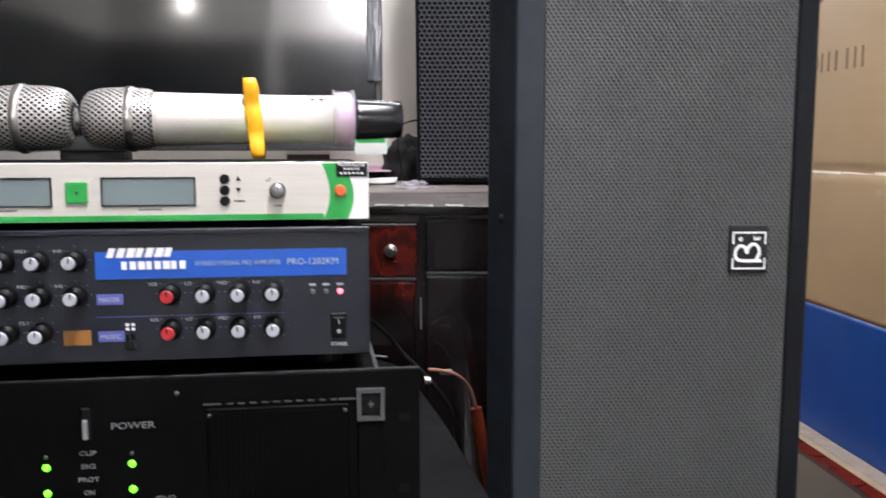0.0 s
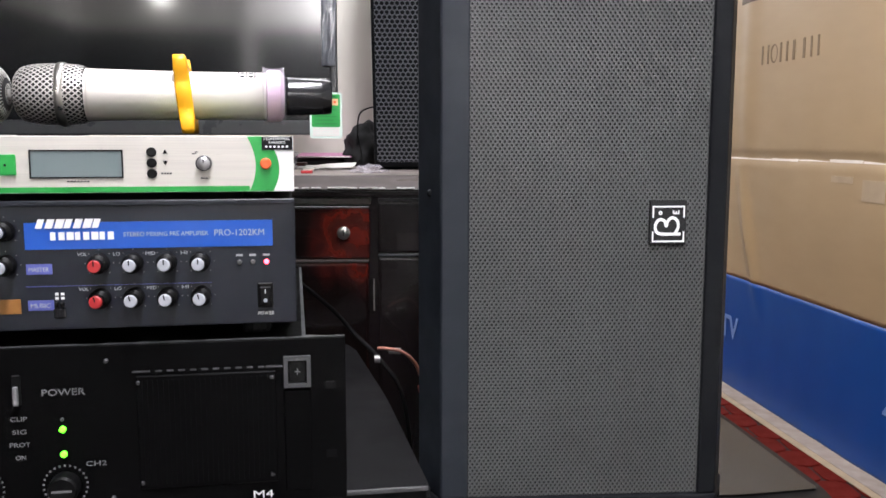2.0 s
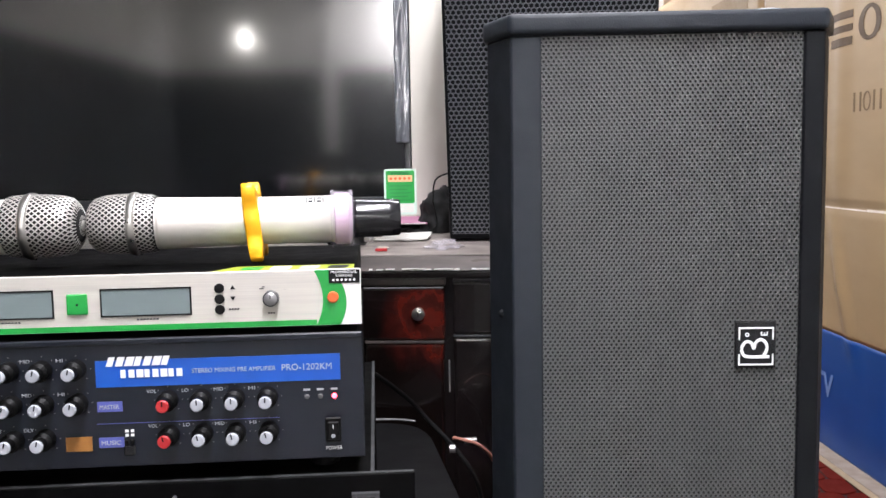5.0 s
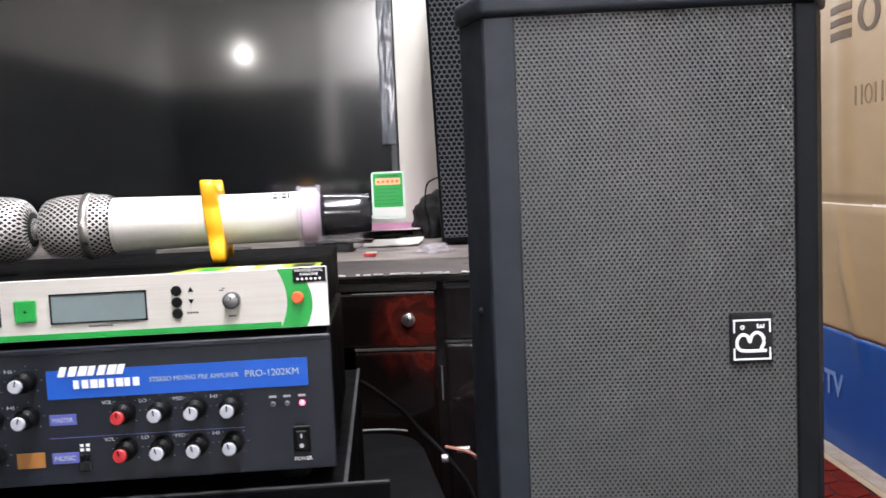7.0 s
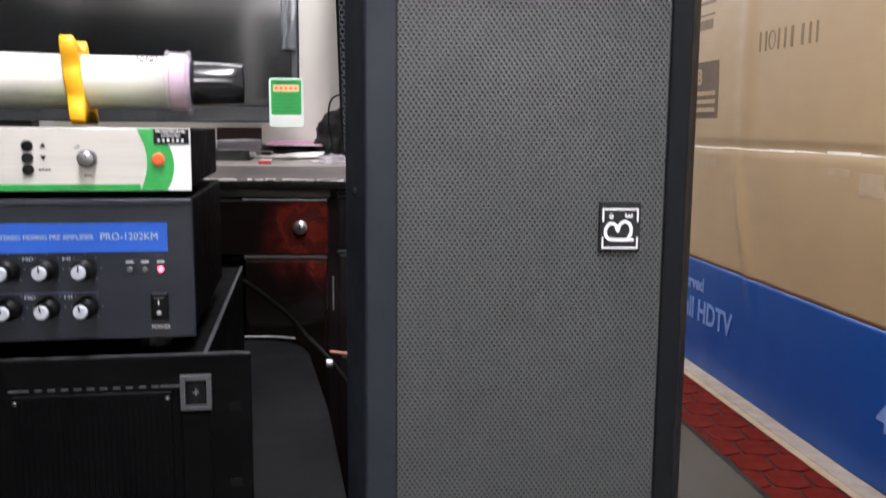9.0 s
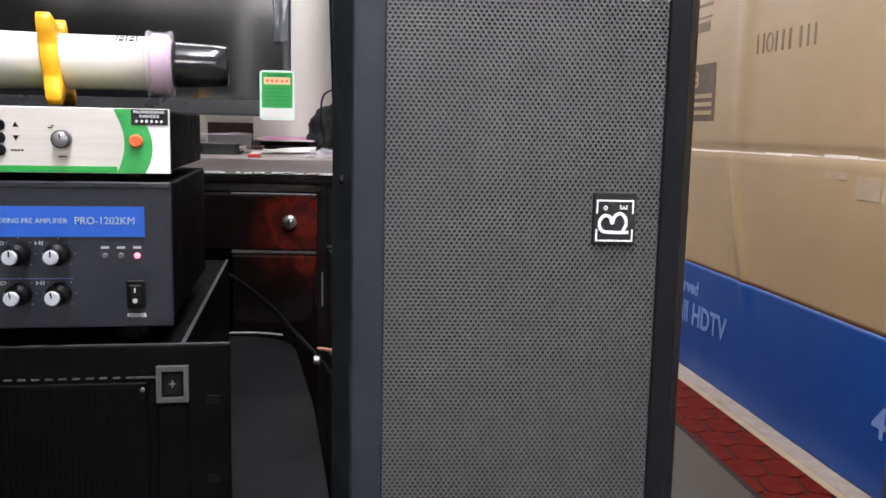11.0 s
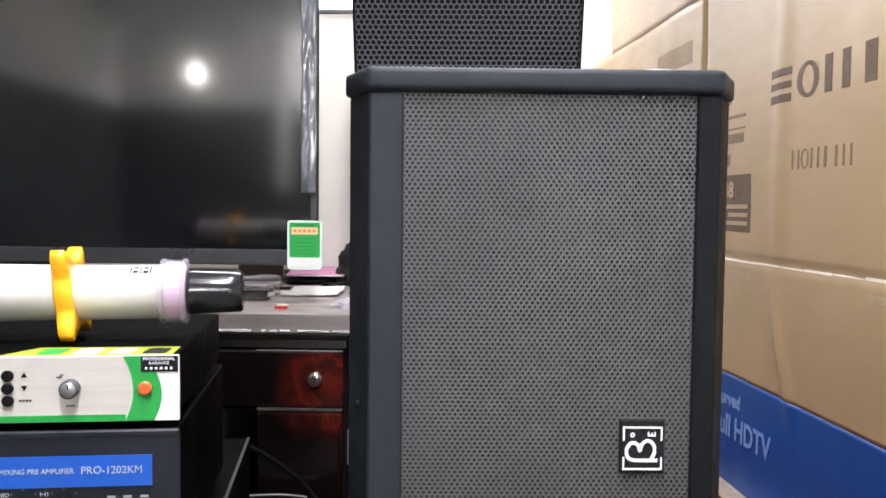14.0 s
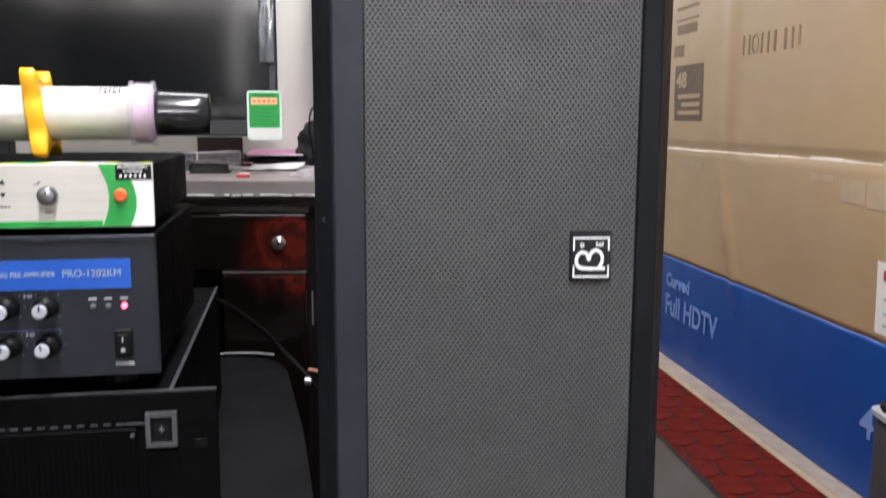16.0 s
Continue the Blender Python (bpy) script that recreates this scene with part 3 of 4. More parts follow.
part("chassis", box(-0.427, -0.003, 0.003, 0.26, pz(0.633), pz(0.7375), 0.0015, 1), M["black"], pre)
part("face_plate", box(-0.43, 0.0, 0.0, 0.0028, pz(0.632), pz(0.739), 0.001, 1), M["navy"], pre, "navy-black face plate")
part("top_lip", box(-0.43, 0.0, -0.0025, -0.0003, pz(0.7345), pz(0.739), 0.0008, 1), M["navy"], pre)
for x in (-0.39, -0.035):
    for y in (0.03, 0.22):
        part("foot", lathe([(0.012, 0), (0.013, 0.003), (0.013, 0.0128)], 14, "Z", (x, y, 0)), M["black_soft"], pre)
panel = part("blue_panel", box(-0.217, -0.019, -0.0008, -0.0002, pz(0.6992), pz(0.7212)), M["blue"], pre, "bright blue title panel")


def brand_block(x, w, z0, z1, slant):
    """A plain slanted block, one of a row."""
    bm = box(x, x + w, -0.0016, -0.0009, z0, z1)
    for v in bm.verts:
        v.co.x += (v.co.z - z0) * slant
    part("brand_block", bm, M["white"], panel)


for i in range(7):
    brand_block(-0.2085 + i * 0.0073, 0.0050 + 0.0007 * (i % 3), pz(0.7165), pz(0.7240), 0.35)
for i in range(8):
    brand_block(-0.197 + i * 0.0064, 0.0040 + 0.0007 * (i % 3), pz(0.7068), pz(0.7133), 0.0)
text("title_text", "STEREO MIXING PRE AMPLIFIER", 0.0052, facing(-0.140, -0.001, pz(0.7090)), M["knob_white"], panel, width=0.068)
text("title_text", "PRO-1202KM", 0.0076, facing(-0.067, -0.001, pz(0.7084)), M["knob_white"], panel, width=0.041)


def knob(x, z, cap, angle=0.0):
    k = part("knob", lathe([(0.0082, 0.0005), (0.0080, 0.010), (0.0052, 0.0125), (0.0050, 0.0205)], 22, "Y", (x, 0, pz(z))), M["black_soft"], pre, "black knob with coloured cap")
    part("knob_cap", lathe([(0.0052, 0.0206), (0.0052, 0.0222), (0.0044, 0.0230)], 20, "Y", (x, 0, pz(z))), cap, k)
    b = box(-0.0005, 0.0005, -0.0234, -0.0231, 0.0005, 0.0048)
    bmesh.ops.transform(b, matrix=pose(x, 0, pz(z), 0, angle, 0), verts=b.verts)
    part("pointer", b, M["black_soft"], k)
    for j in range(7):
        a = radians(-135 + 45 * j)
        cx, cz = x + 0.0112 * math.sin(a), z + 0.0112 * math.cos(a)
        part("tick", box(cx - 0.0004, cx + 0.0004, -0.0004, -0.0001, pz(cz - 0.0004), pz(cz + 0.0004)), M["dull_print"], pre)


for z, tilt in ((0.687, 5), (0.658, -8)):
    for x, words, cap in ((-0.160, "VOL", M["red"]), (-0.133, "LO", M["knob_white"]), (-0.106, "MID", M["knob_white"]), (-0.079, "HI", M["knob_white"])):
        knob(x, z, cap, tilt + 40 * x)
        text("knob_text", words, 0.0040, facing(x - 0.0135 - 0.0012 * len(words), -0.0003, pz(z + 0.0062)), M["grey_print"], pre, width=0.0022 * len(words) + 0.001)
for z, xs in ((0.715, (-0.285, -0.259, -0.232)), (0.687, (-0.284, -0.259, -0.232)), (0.658, (-0.284, -0.259))):
    for x, words in zip(xs, ("LO", "MID", "HI") if z > 0.66 else ("RPT", "DLY")):
        knob(x, z, M["knob_white"], 12)
        text("knob_text", words, 0.0040, facing(x - 0.0135 - 0.0012 * len(words), -0.0003, pz(z + 0.0062)), M["grey_print"], pre, width=0.0022 * len(words) + 0.001)
for z, words in ((0.683, "MASTER"), (0.653, "MUSIC")):
    tab = part("name_tab", box(-0.217, -0.197, -0.0007, -0.0002, pz(z - 0.0042), pz(z + 0.0042)), M["violet"], pre, "violet-blue name tab")
    text("tab_text", words, 0.0052, facing(-0.215, -0.0009, pz(z - 0.002)), M["grey_print"], tab, width=0.0155)
part("amber_label", box(-0.2435, -0.2225, -0.0007, -0.0002, pz(0.6465), pz(0.6585)), M["amber"], pre, "amber foil label")
for z in (0.6685,):
    part("rule_line", box(-0.218, -0.07, -0.0004, -0.0002, pz(z), pz(z + 0.0004)), M["violet"], pre)
for x in (-0.1945, -0.190):
    part("input_switch", box(x - 0.0015, x + 0.0015, -0.004, -0.0002, pz(0.6515), pz(0.6555), 0.0006, 1), M["black_soft"], pre)
    for z in (0.6575, 0.6610):
        part("switch_mark", box(x - 0.0013, x + 0.0013, -0.0005, -0.0002, pz(z), pz(z + 0.0022)), M["white"], pre)
part("switch_body", box(-0.197, -0.1875, -0.0035, -0.0002, pz(0.642), pz(0.6505), 0.001, 1), M["black_gloss"], pre)
for x, mt, lb in ((-0.047, M["grille"], "unlit lamp"), (-0.036, M["grille"], "unlit lamp"), (-0.0245, M["led_red"], "lit red lamp")):
    part("led", face_disc(x, pz(0.6855), 0.0021, -0.0001, -0.0022, 12, 0.0008), mt, pre, lb)
    part("lamp_mark", box(x - 0.0028, x + 0.0028, -0.0004, -0.0002, pz(0.6905), pz(0.6922)), M["grey_print"], pre)
rk = part("power_rocker", box(-0.0325, -0.0195, -0.003, -0.0002, pz(0.6465), pz(0.6675), 0.0008, 1), M["black_soft"], pre)
part("rocker_key", prism([(-0.0305, -0.0065), (-0.0215, -0.0065), (-0.0215, -0.0031), (-0.0305, -0.0031)], pz(0.6495), pz(0.6645), 0.0008, 1), M["black_soft"], rk)
part("rocker_mark", box(-0.0263, -0.0257, -0.0069, -0.0066, pz(0.659), pz(0.6625)), M["white"], rk)
part("rocker_mark", merge(lathe([(0.0017, 0.0066), (0.0017, 0.0069)], 14, "Y", (-0.026, 0, pz(0.653)))), M["grey_print"], rk)
text("power_text", "POWER", 0.0042, facing(-0.0325, -0.0003, pz(0.6395)), M["white"], pre, width=0.0135)

# ---- wireless receiver ----
rx = thing("wireless_receiver", "wireless microphone receiver with brushed silver front and green trim", "receiver", on_stack(0.7395))
R0 = 0.7395


def rz(z):
    return z - R0


part("case", box(-0.426, -0.004, 0.003, 0.24, rz(0.746), rz(0.7905), 0.0012, 1), M["black"], rx)
part("face_plate", box(-0.43, 0.0, 0.0, 0.0028, rz(0.745), rz(0.7915), 0.0006, 1), M["alu"], rx, "brushed silver front plate")
for x in (-0.39, -0.035):
    for y in (0.03, 0.21):
        part("foot", lathe([(0.009, 0), (0.010, 0.002), (0.010, 0.0063)], 12, "Z", (x, y, 0)), M["black_soft"], rx)
part("green_rule", box(-0.4295, -0.0368, -0.0005, -0.0001, rz(0.7455), rz(0.7500)), M["green"], rx)


def curved_band(left, right, z0, z1, n=14):
    """A flat band between two bowed edges, each given as x at z0, middle and z1."""
    bm = bmesh.new()
    rows_ = []
    for i in range(n + 1):
        u = i / n
        z = z0 + (z1 - z0) * u
        xs = [p[0] * (1 - u) ** 2 + (2 * p[1] - (p[0] + p[2]) / 2) * 2 * u * (1 - u) + p[2] * u * u for p in (left, right)]
        rows_.append([bm.verts.new((xs[0], -0.0005, z)), bm.verts.new((xs[1], -0.0005, z)), bm.verts.new((xs[1], -0.0001, z)), bm.verts.new((xs[0], -0.0001, z))])
    for a, b in zip(rows_, rows_[1:]):
        for k in range(4):
            bm.faces.new((a[k], a[(k + 1) % 4], b[(k + 1) % 4], b[k]))
    bm.faces.new(rows_[0])
    bm.faces.new(rows_[-1])
    return bm


part("green_band", curved_band((-0.037, -0.0315, -0.0385), (-0.0175, -0.0125, -0.0235), rz(0.7455), rz(0.7912)), M["green"], rx, "bowed green band")
part("white_end", curved_band((-0.0172, -0.0122, -0.0232), (-0.0004, -0.0004, -0.0004), rz(0.7455), rz(0.7912)), M["white"], rx, "white end of the front")
ml = part("black_label", box(-0.0262, -0.0008, -0.0011, -0.0006, rz(0.7800), rz(0.7912)), M["black_gloss"], rx, "small black label")
text("label_text", "PROFESSIONAL", 0.0030, facing(-0.0245, -0.0013, rz(0.7882)), M["white"], ml, width=0.0215)
text("label_text", "KARAOKE", 0.0030, facing(-0.0205, -0.0013, rz(0.7852)), M["white"], ml, width=0.0135)
part("label_stars", merge(*[lathe([(0.0011, 0.0012), (0.0011, 0.0014)], 5, "Y", (-0.0225 + i * 0.0034, 0, rz(0.7826))) for i in range(6)]), M["white"], ml)
for x0 in (-0.209, -0.318):
    lcd = part("display_frame", merge(box(x0 - 0.0012, x0, -0.0012, -0.0001, rz(0.757), rz(0.7802)), box(x0 + 0.070, x0 + 0.0712, -0.0012, -0.0001, rz(0.757), rz(0.7802)), box(x0, x0 + 0.070, -0.0012, -0.0001, rz(0.779), rz(0.7802)), box(x0, x0 + 0.070, -0.0012, -0.0001, rz(0.757), rz(0.7582))), M["black_soft"], rx, "thin dark display frame")
    part("display", box(x0, x0 + 0.070, -0.0006, -0.0001, rz(0.7582), rz(0.779)), M["lcd"], lcd, "blank grey display")
    part("display_mark", merge(*[box(x0 + 0.027 + i * 0.0026, x0 + 0.0288 + i * 0.0026, -0.0003, -0.0001, rz(0.7538), rz(0.7550)) for i in range(7)]), M["navy"], rx)
gb = part("green_button", box(-0.2365, -0.220, -0.0022, -0.0001, rz(0.7597), rz(0.7765), 0.0012, 2), M["green"], rx, "green square window")
part("button_dot", lathe([(0.0011, 0.0023), (0.0011, 0.0026)], 8, "Y", (-0.228, 0, rz(0.768))), M["black_soft"], gb)
for z in (0.7782, 0.7693, 0.7607):
    part("button", face_disc(-0.1152, rz(z), 0.0040, -0.0001, -0.0022, 18, 0.0005), M["black_soft"], rx, "small dark round button")


def arrow(x, z, s):
    bm = bmesh.new()
    f = [bm.verts.new((x + dx, -0.0004, z + dz * s)) for dx, dz in ((-0.0021, -0.0016), (0.0021, -0.0016), (0, 0.0021))]
    bm.faces.new(f)
    r_ = bmesh.ops.extrude_face_region(bm, geom=bm.faces[:])
    for v in r_["geom"]:
        if isinstance(v, bmesh.types.BMVert):
            v.co.y = -0.0001
    return bm


part("arrow_mark", arrow(-0.1045, rz(0.7785), 1), M["black_soft"], rx)
part("arrow_mark", arrow(-0.1045, rz(0.7695), -1), M["black_soft"], rx)
part("button_mark", merge(*[box(-0.108 + i * 0.0022, -0.1064 + i * 0.0022, -0.0003, -0.0001, rz(0.7600), rz(0.7614)) for i in range(4)]), M["navy"], rx)
kn = part("volume_knob", lathe([(0.0065, 0.0001), (0.0064, 0.0068), (0.0058, 0.0074)], 26, "Y", (-0.0735, 0, rz(0.769))), M["dim"], rx, "ridged dark metal volume knob", True)
part("knob_face", lathe([(0.0054, 0.0073), (0.0052, 0.0078), (0.0001, 0.0079)], 24, "Y", (-0.0735, 0, rz(0.769))), M["alu_edge"], kn, "paler turned face", True)
part("knob_pointer", box(-0.0739, -0.0731, -0.0084, -0.0080, rz(0.7695), rz(0.7730)), M["black_soft"], kn)
part("dial_mark", merge(box(-0.083, -0.0795, -0.0003, -0.0001, rz(0.7765), rz(0.7772)), box(-0.0808, -0.0785, -0.0003, -0.0001, rz(0.7780), rz(0.7787))), M["navy"], rx)
part("dial_mark", merge(*[box(-0.0765 + i * 0.002, -0.075 + i * 0.002, -0.0003, -0.0001, rz(0.7560), rz(0.7572)) for i in range(3)]), M["navy"], rx)
part("power_button", face_disc(-0.0232, rz(0.7685), 0.0047, -0.0006, -0.0042, 20, 0.001), M["orange"], rx, "round orange power button")
top = part("lime_sticker", prism([(-0.125, 0.0035), (-0.006, 0.0035), (-0.006, 0.040), (-0.106, 0.040)], rz(0.7907), rz(0.7911)), M["lime"], rx, "lime green sticker with small pictures")
for i, mt in enumerate((M["green"], M["white"], M["knob_white"], M["navy"])):
    part("sticker_picture", prism(rounded_plan([(-0.100 + i * 0.024, 0.010), (-0.084 + i * 0.024, 0.010), (-0.082 + i * 0.024, 0.032), (-0.098 + i * 0.024, 0.032)], [0.003] * 4, 3), rz(0.7912), rz(0.7915)), mt, top)


# ---- microphones ----
def microphone(m, group):
    """A handheld microphone along +x from its head at x = 0; the axis at z = 0."""
    t = thing("microphone", "champagne handheld wireless microphone with mesh head and yellow anti-roll ring", "microphone", m, group)
    prof = [(0.0040, 0.000), (0.0120, 0.0010), (0.0182, 0.0035), (0.0224, 0.0080), (0.0245, 0.0145), (0.0255, 0.023), (0.0259, 0.034), (0.0258, 0.041), (0.0255, 0.048), (0.0249, 0.054), (0.0236, 0.0585)]
    part("head_lining", lathe([(max(r - 0.0014, 0.001), h + (0.001 if i == 0 else 0)) for i, (r, h) in enumerate(prof)], 28, "X"), M["mesh_in"], t, smooth=True)
    # woven wire shell of diamonds
    n, rows_ = 34, 23
    hs = np.linspace(0.0, 0.0585, rows_)
    rs = np.interp(hs, [p[1] for p in prof], [p[0] for p in prof])
    bm = bmesh.new()
    grid = [[bm.verts.new((h, r * math.cos(2 * math.pi * (i + 0.5 * (j % 2)) / n), r * math.sin(2 * math.pi * (i + 0.5 * (j % 2)) / n))) for i in range(n)] for j, (h, r) in enumerate(zip(hs, rs))]
    for j in range(rows_ - 2):
        for i in range(n):
            a = grid[j][i]
            c = grid[j + 2][i]
            l, r_ = (grid[j + 1][i - 1], grid[j + 1][i]) if j % 2 == 0 else (grid[j + 1][i], grid[j + 1][(i + 1) % n])
            bm.faces.new((a, l, c, r_))
    bmesh.ops.wireframe(bm, faces=bm.faces[:], thickness=0.00104, use_replace=True, use_boundary=True, use_even_offset=True)
    part("head_mesh", bm, M["mesh"], t, "woven nickel wire head")
    part("head_cap", lathe([(0.0035, -0.0004), (0.0046, 0.0002), (0.0040, 0.0010)], 16, "X"), M["mesh"], t)
    part("head_band", lathe([(0.0262, 0.0365), (0.0270, 0.0380), (0.0270, 0.0415), (0.0262, 0.0430)], 32, "X"), M["steel"], t, "bright steel band", True)
    part("neck_ring", lathe([(0.0222, 0.0575), (0.0221, 0.0600)], 32, "X"), M["champagne"], t)
    part("body", lathe([(0.0220, 0.0600), (0.0221, 0.0620), (0.0215, 0.085), (0.0207, 0.125), (0.0203, 0.165), (0.0203, 0.2070)], 36, "X"), M["champagne"], t, "champagne metal handle", True)
    marks = []
    for x0, w, turn_ in ((0.1835, 0.0010, 32), (0.1855, 0.0036, 24), (0.1855, 0.0036, 38), (0.1905, 0.0010, 32), (0.1927, 0.0036, 24), (0.1927, 0.0036, 38), (0.1975, 0.0010, 32)):
        h = 0.0042 if w < 0.002 else 0.0012
        b = box(x0, x0 + w, -h, h, 0.0203, 0.0206)
        bmesh.ops.transform(b, matrix=pose(0, 0, 0, turn_, 0, 0), verts=b.verts)
        marks.append(b)
    part("body_marks", merge(*marks), M["navy"], t)
    part("pink_band", lathe([(0.0204, 0.2073), (0.0224, 0.2081), (0.0224, 0.2195), (0.0180, 0.2225)], 32, "X"), M["pink"], t, "pale pink band")
    part("clear_collar", lathe([(0.0206, 0.2040), (0.0250, 0.2043), (0.0252, 0.2065), (0.0240, 0.2071), (0.0238, 0.2195), (0.0252, 0.2202), (0.0250, 0.2230), (0.0172, 0.2237)], 36, "X"), M["clear"], t, "clear plastic collar", True)
    part("antenna_cap", lathe([(0.0172, 0.2230), (0.0174, 0.2265), (0.0163, 0.2540), (0.0158, 0.2627), (0.0147, 0.2640), (0.0120, 0.2641), (0.0060, 0.2630)], 32, "X"), M["black_gloss"], t, "glossy black antenna cap", True)
    # anti-roll ring with six soft lobes
    bm = bmesh.new()
    n2 = 48
    rings = []
    for x, grow in ((-0.0048, -0.0012), (-0.0038, 0), (0.0038, 0), (0.0048, -0.0012)):
        ring = []
        for k in range(n2):
            a = 2 * math.pi * k / n2
            bump = max(math.exp(-((a - c + math.pi) % (2 * math.pi) - math.pi) ** 2 / 0.045) for c in (0.70, -0.70, math.pi - 0.70, math.pi + 0.70))
            r = 0.0250 + grow + 0.0172 * bump
            ring.append(bm.verts.new((0.139 + x * (1.38 - 0.30 * bump) - 0.09 * r * math.cos(a), r * math.sin(a), r * math.cos(a))))
        rings.append(ring)
    inner = [[bm.verts.new((0.139 + x * 1.3 - 0.09 * 0.0206 * math.cos(2 * math.pi * k / n2), 0.0206 * math.sin(2 * math.pi * k / n2), 0.0206 * math.cos(2 * math.pi * k / n2))) for k in range(n2)] for x in (0.0046, -0.0046)]
    loop = rings + inner
    for a, b in zip(loop, loop[1:] + loop[:1]):
        for k in range(n2):
            bm.faces.new((a[k], a[(k + 1) % n2], b[(k + 1) % n2], b[k]))
    part("anti_roll_ring", bm, M["clip"], t, "yellow-orange lobed plastic ring", True)
    return t


mic = microphone(pose(-0.3094, 0.7610, 0.8275, 0, -0.2, 10.5) @ Matrix.Scale(1.045, 4), "microphones on the receiver")
copy_thing(mic, pose(-0.3115, 0.7590, 0.8275, 0, 0, 188.0) @ Matrix.Scale(1.045, 4))

# ---- desk ----
desk = thing("desk", "dark mahogany desk with worn dusty top and lockable drawers", "desk", pose(-0.45, 1.75, 0))
DX, DY = -0.45, 1.75


def dbox(x0, x1, y0, y1, z0, z1, bevel=0.002):
    return box(x0 - DX, x1 - DX, y0 - DY, y1 - DY, z0, z1, bevel, 2)


nosing = dbox(-1.45, 0.42, 1.392, 1.4335, 0.7085, 0.7300, 0.0)
for v in nosing.verts:
    if v.co.y < 1.40 - DY and v.co.z > 0.72:
        v.co.y, v.co.z = 1.4120 - DY, 0.7298
bmesh.ops.bevel(nosing, geom=nosing.edges[:], offset=0.002, segments=2, affect="EDGES", profile=0.6)
part("front_band", nosing, M["desk_edge"], desk, "sloping dark grey nosing along the front edge")
part("desktop", dbox(-1.45, 0.42, 1.434, 2.12, 0.7085, 0.7300, 0.001), M["desk_top"], desk, "grey dusty worn veneer")
part("desktop_slab", dbox(-1.45, 0.42, 1.395, 2.12, 0.6965, 0.7082, 0.003), M["wood_black"], desk, "black lacquered slab")
part("carcass", dbox(-0.172, 0.40, 1.425, 2.08, 0.0, 0.702, 0.002), M["wood_black"], desk)
part("side_panel", dbox(-1.43, -1.39, 1.42, 2.08, 0.0, 0.702, 0.002), M["wood_black"], desk)
part("back_panel", dbox(-1.388, -0.174, 2.04, 2.06, 0.2, 0.702, 0.002), M["wood_black"], desk)
part("apron", dbox(-1.388, -0.175, 1.425, 1.45, 0.585, 0.702, 0.002), M["wood_black"], desk)
part("rail", dbox(-0.34, -0.040, 1.409, 1.424, 0.683, 0.694, 0.002), M["desk_edge"], desk, "pale worn rail with its light reflection painted in")
dr = part("drawer_front", dbox(-0.340, -0.042, 1.408, 1.424, 0.594, 0.680, 0.004), M["wood_burst"], desk, "red-brown mahogany drawer front")
# thin pale strip that paints the highlight along the drawer top
part("drawer_lip", dbox(-0.172, -0.043, 1.4062, 1.4078, 0.6785, 0.6806, 0.0004), M["dull_print"], desk, "pale worn upper edge of the drawer with its highlight painted in")
lk = part("lock", lathe([(0.0105, -0.002), (0.0108, 0.004), (0.0085, 0.006)], 24, "Y", (-0.084 - DX, 1.407 - DY, 0.637)), M["steel"], dr, "round chromed lock", True)
part("keyhole", box(-0.0848 - DX, -0.0832 - DX, 1.4002 - DY, 1.4007 - DY, 0.633, 0.641), M["black_soft"], lk)
part("drawer_lip", dbox(-0.172, -0.044, 1.409, 1.424, 0.588, 0.5925, 0.001), M["desk_edge"], desk, "pale worn drawer edge with its light reflection painted in")
part("cupboard_door", dbox(-0.172, -0.044, 1.409, 1.424, 0.06, 0.587, 0.005), M["wood_burst"], desk, "red-brown mahogany door")
part("drawer_front", dbox(-0.028, 0.395, 1.409, 1.424, 0.603, 0.688, 0.004), M["wood_black"], desk)
part("drawer_lip", dbox(-0.028, 0.395, 1.4085, 1.424, 0.6885, 0.6925, 0.001), M["tv_bezel"], desk)
part("drawer_lip", dbox(-0.028, 0.395, 1.4085, 1.424, 0.598, 0.6020, 0.001), M["tv_bezel"], desk)
part("cupboard_door", dbox(-0.028, 0.395, 1.409, 1.424, 0.06, 0.597, 0.005), M["wood_black"], desk)
part("hinge", dbox(-0.0372, -0.0352, 1.420, 1.4248, 0.505, 0.558, 0.0005), M["silver"], desk, "bright strip of hinge")
random.seed(9)
for i in range(52):
    x = random.uniform(-0.30, 0.06)
    part("chipped_edge", dbox(x, x + random.uniform(0.003, 0.020), 1.3900, 1.3935, 0.7112 - random.uniform(0.0006, 0.0018), 0.7116 + random.uniform(0.0, 0.0010), 0.0003), M["paper"], desk)

board = thing("cream_board", "tall cream board with dark lower edge standing on the desk", "board", pose(-0.15, 2.10, 0.73))
part("panel", box(-0.60, 0.44, 0, 0.018, 0.0165, 0.592, 0.002), M["board"], board)
part("foot_rail", box(-0.60, 0.44, -0.006, 0.018, 0.0, 0.016, 0.002), M["tv_bezel"], board)
part("head_rail", box(-0.60, 0.44, -0.004, 0.018, 0.5925, 0.600, 0.001), M["grille"], board)

# ---- television ----
tv = thing("television", "wide black glossy television, switched off, on the desk", "television", pose(-0.62, 1.575, 0.73))
part("rear_case", box(-0.50, 0.50, -0.008, 0.045, 0.075, 0.62, 0.01), M["tv_bezel"], tv)
part("screen", box(-0.502, 0.502, -0.0215, -0.0185, 0.092, 0.612, 0.0005, 1), M["screen"], tv, "dark mirror-like screen")
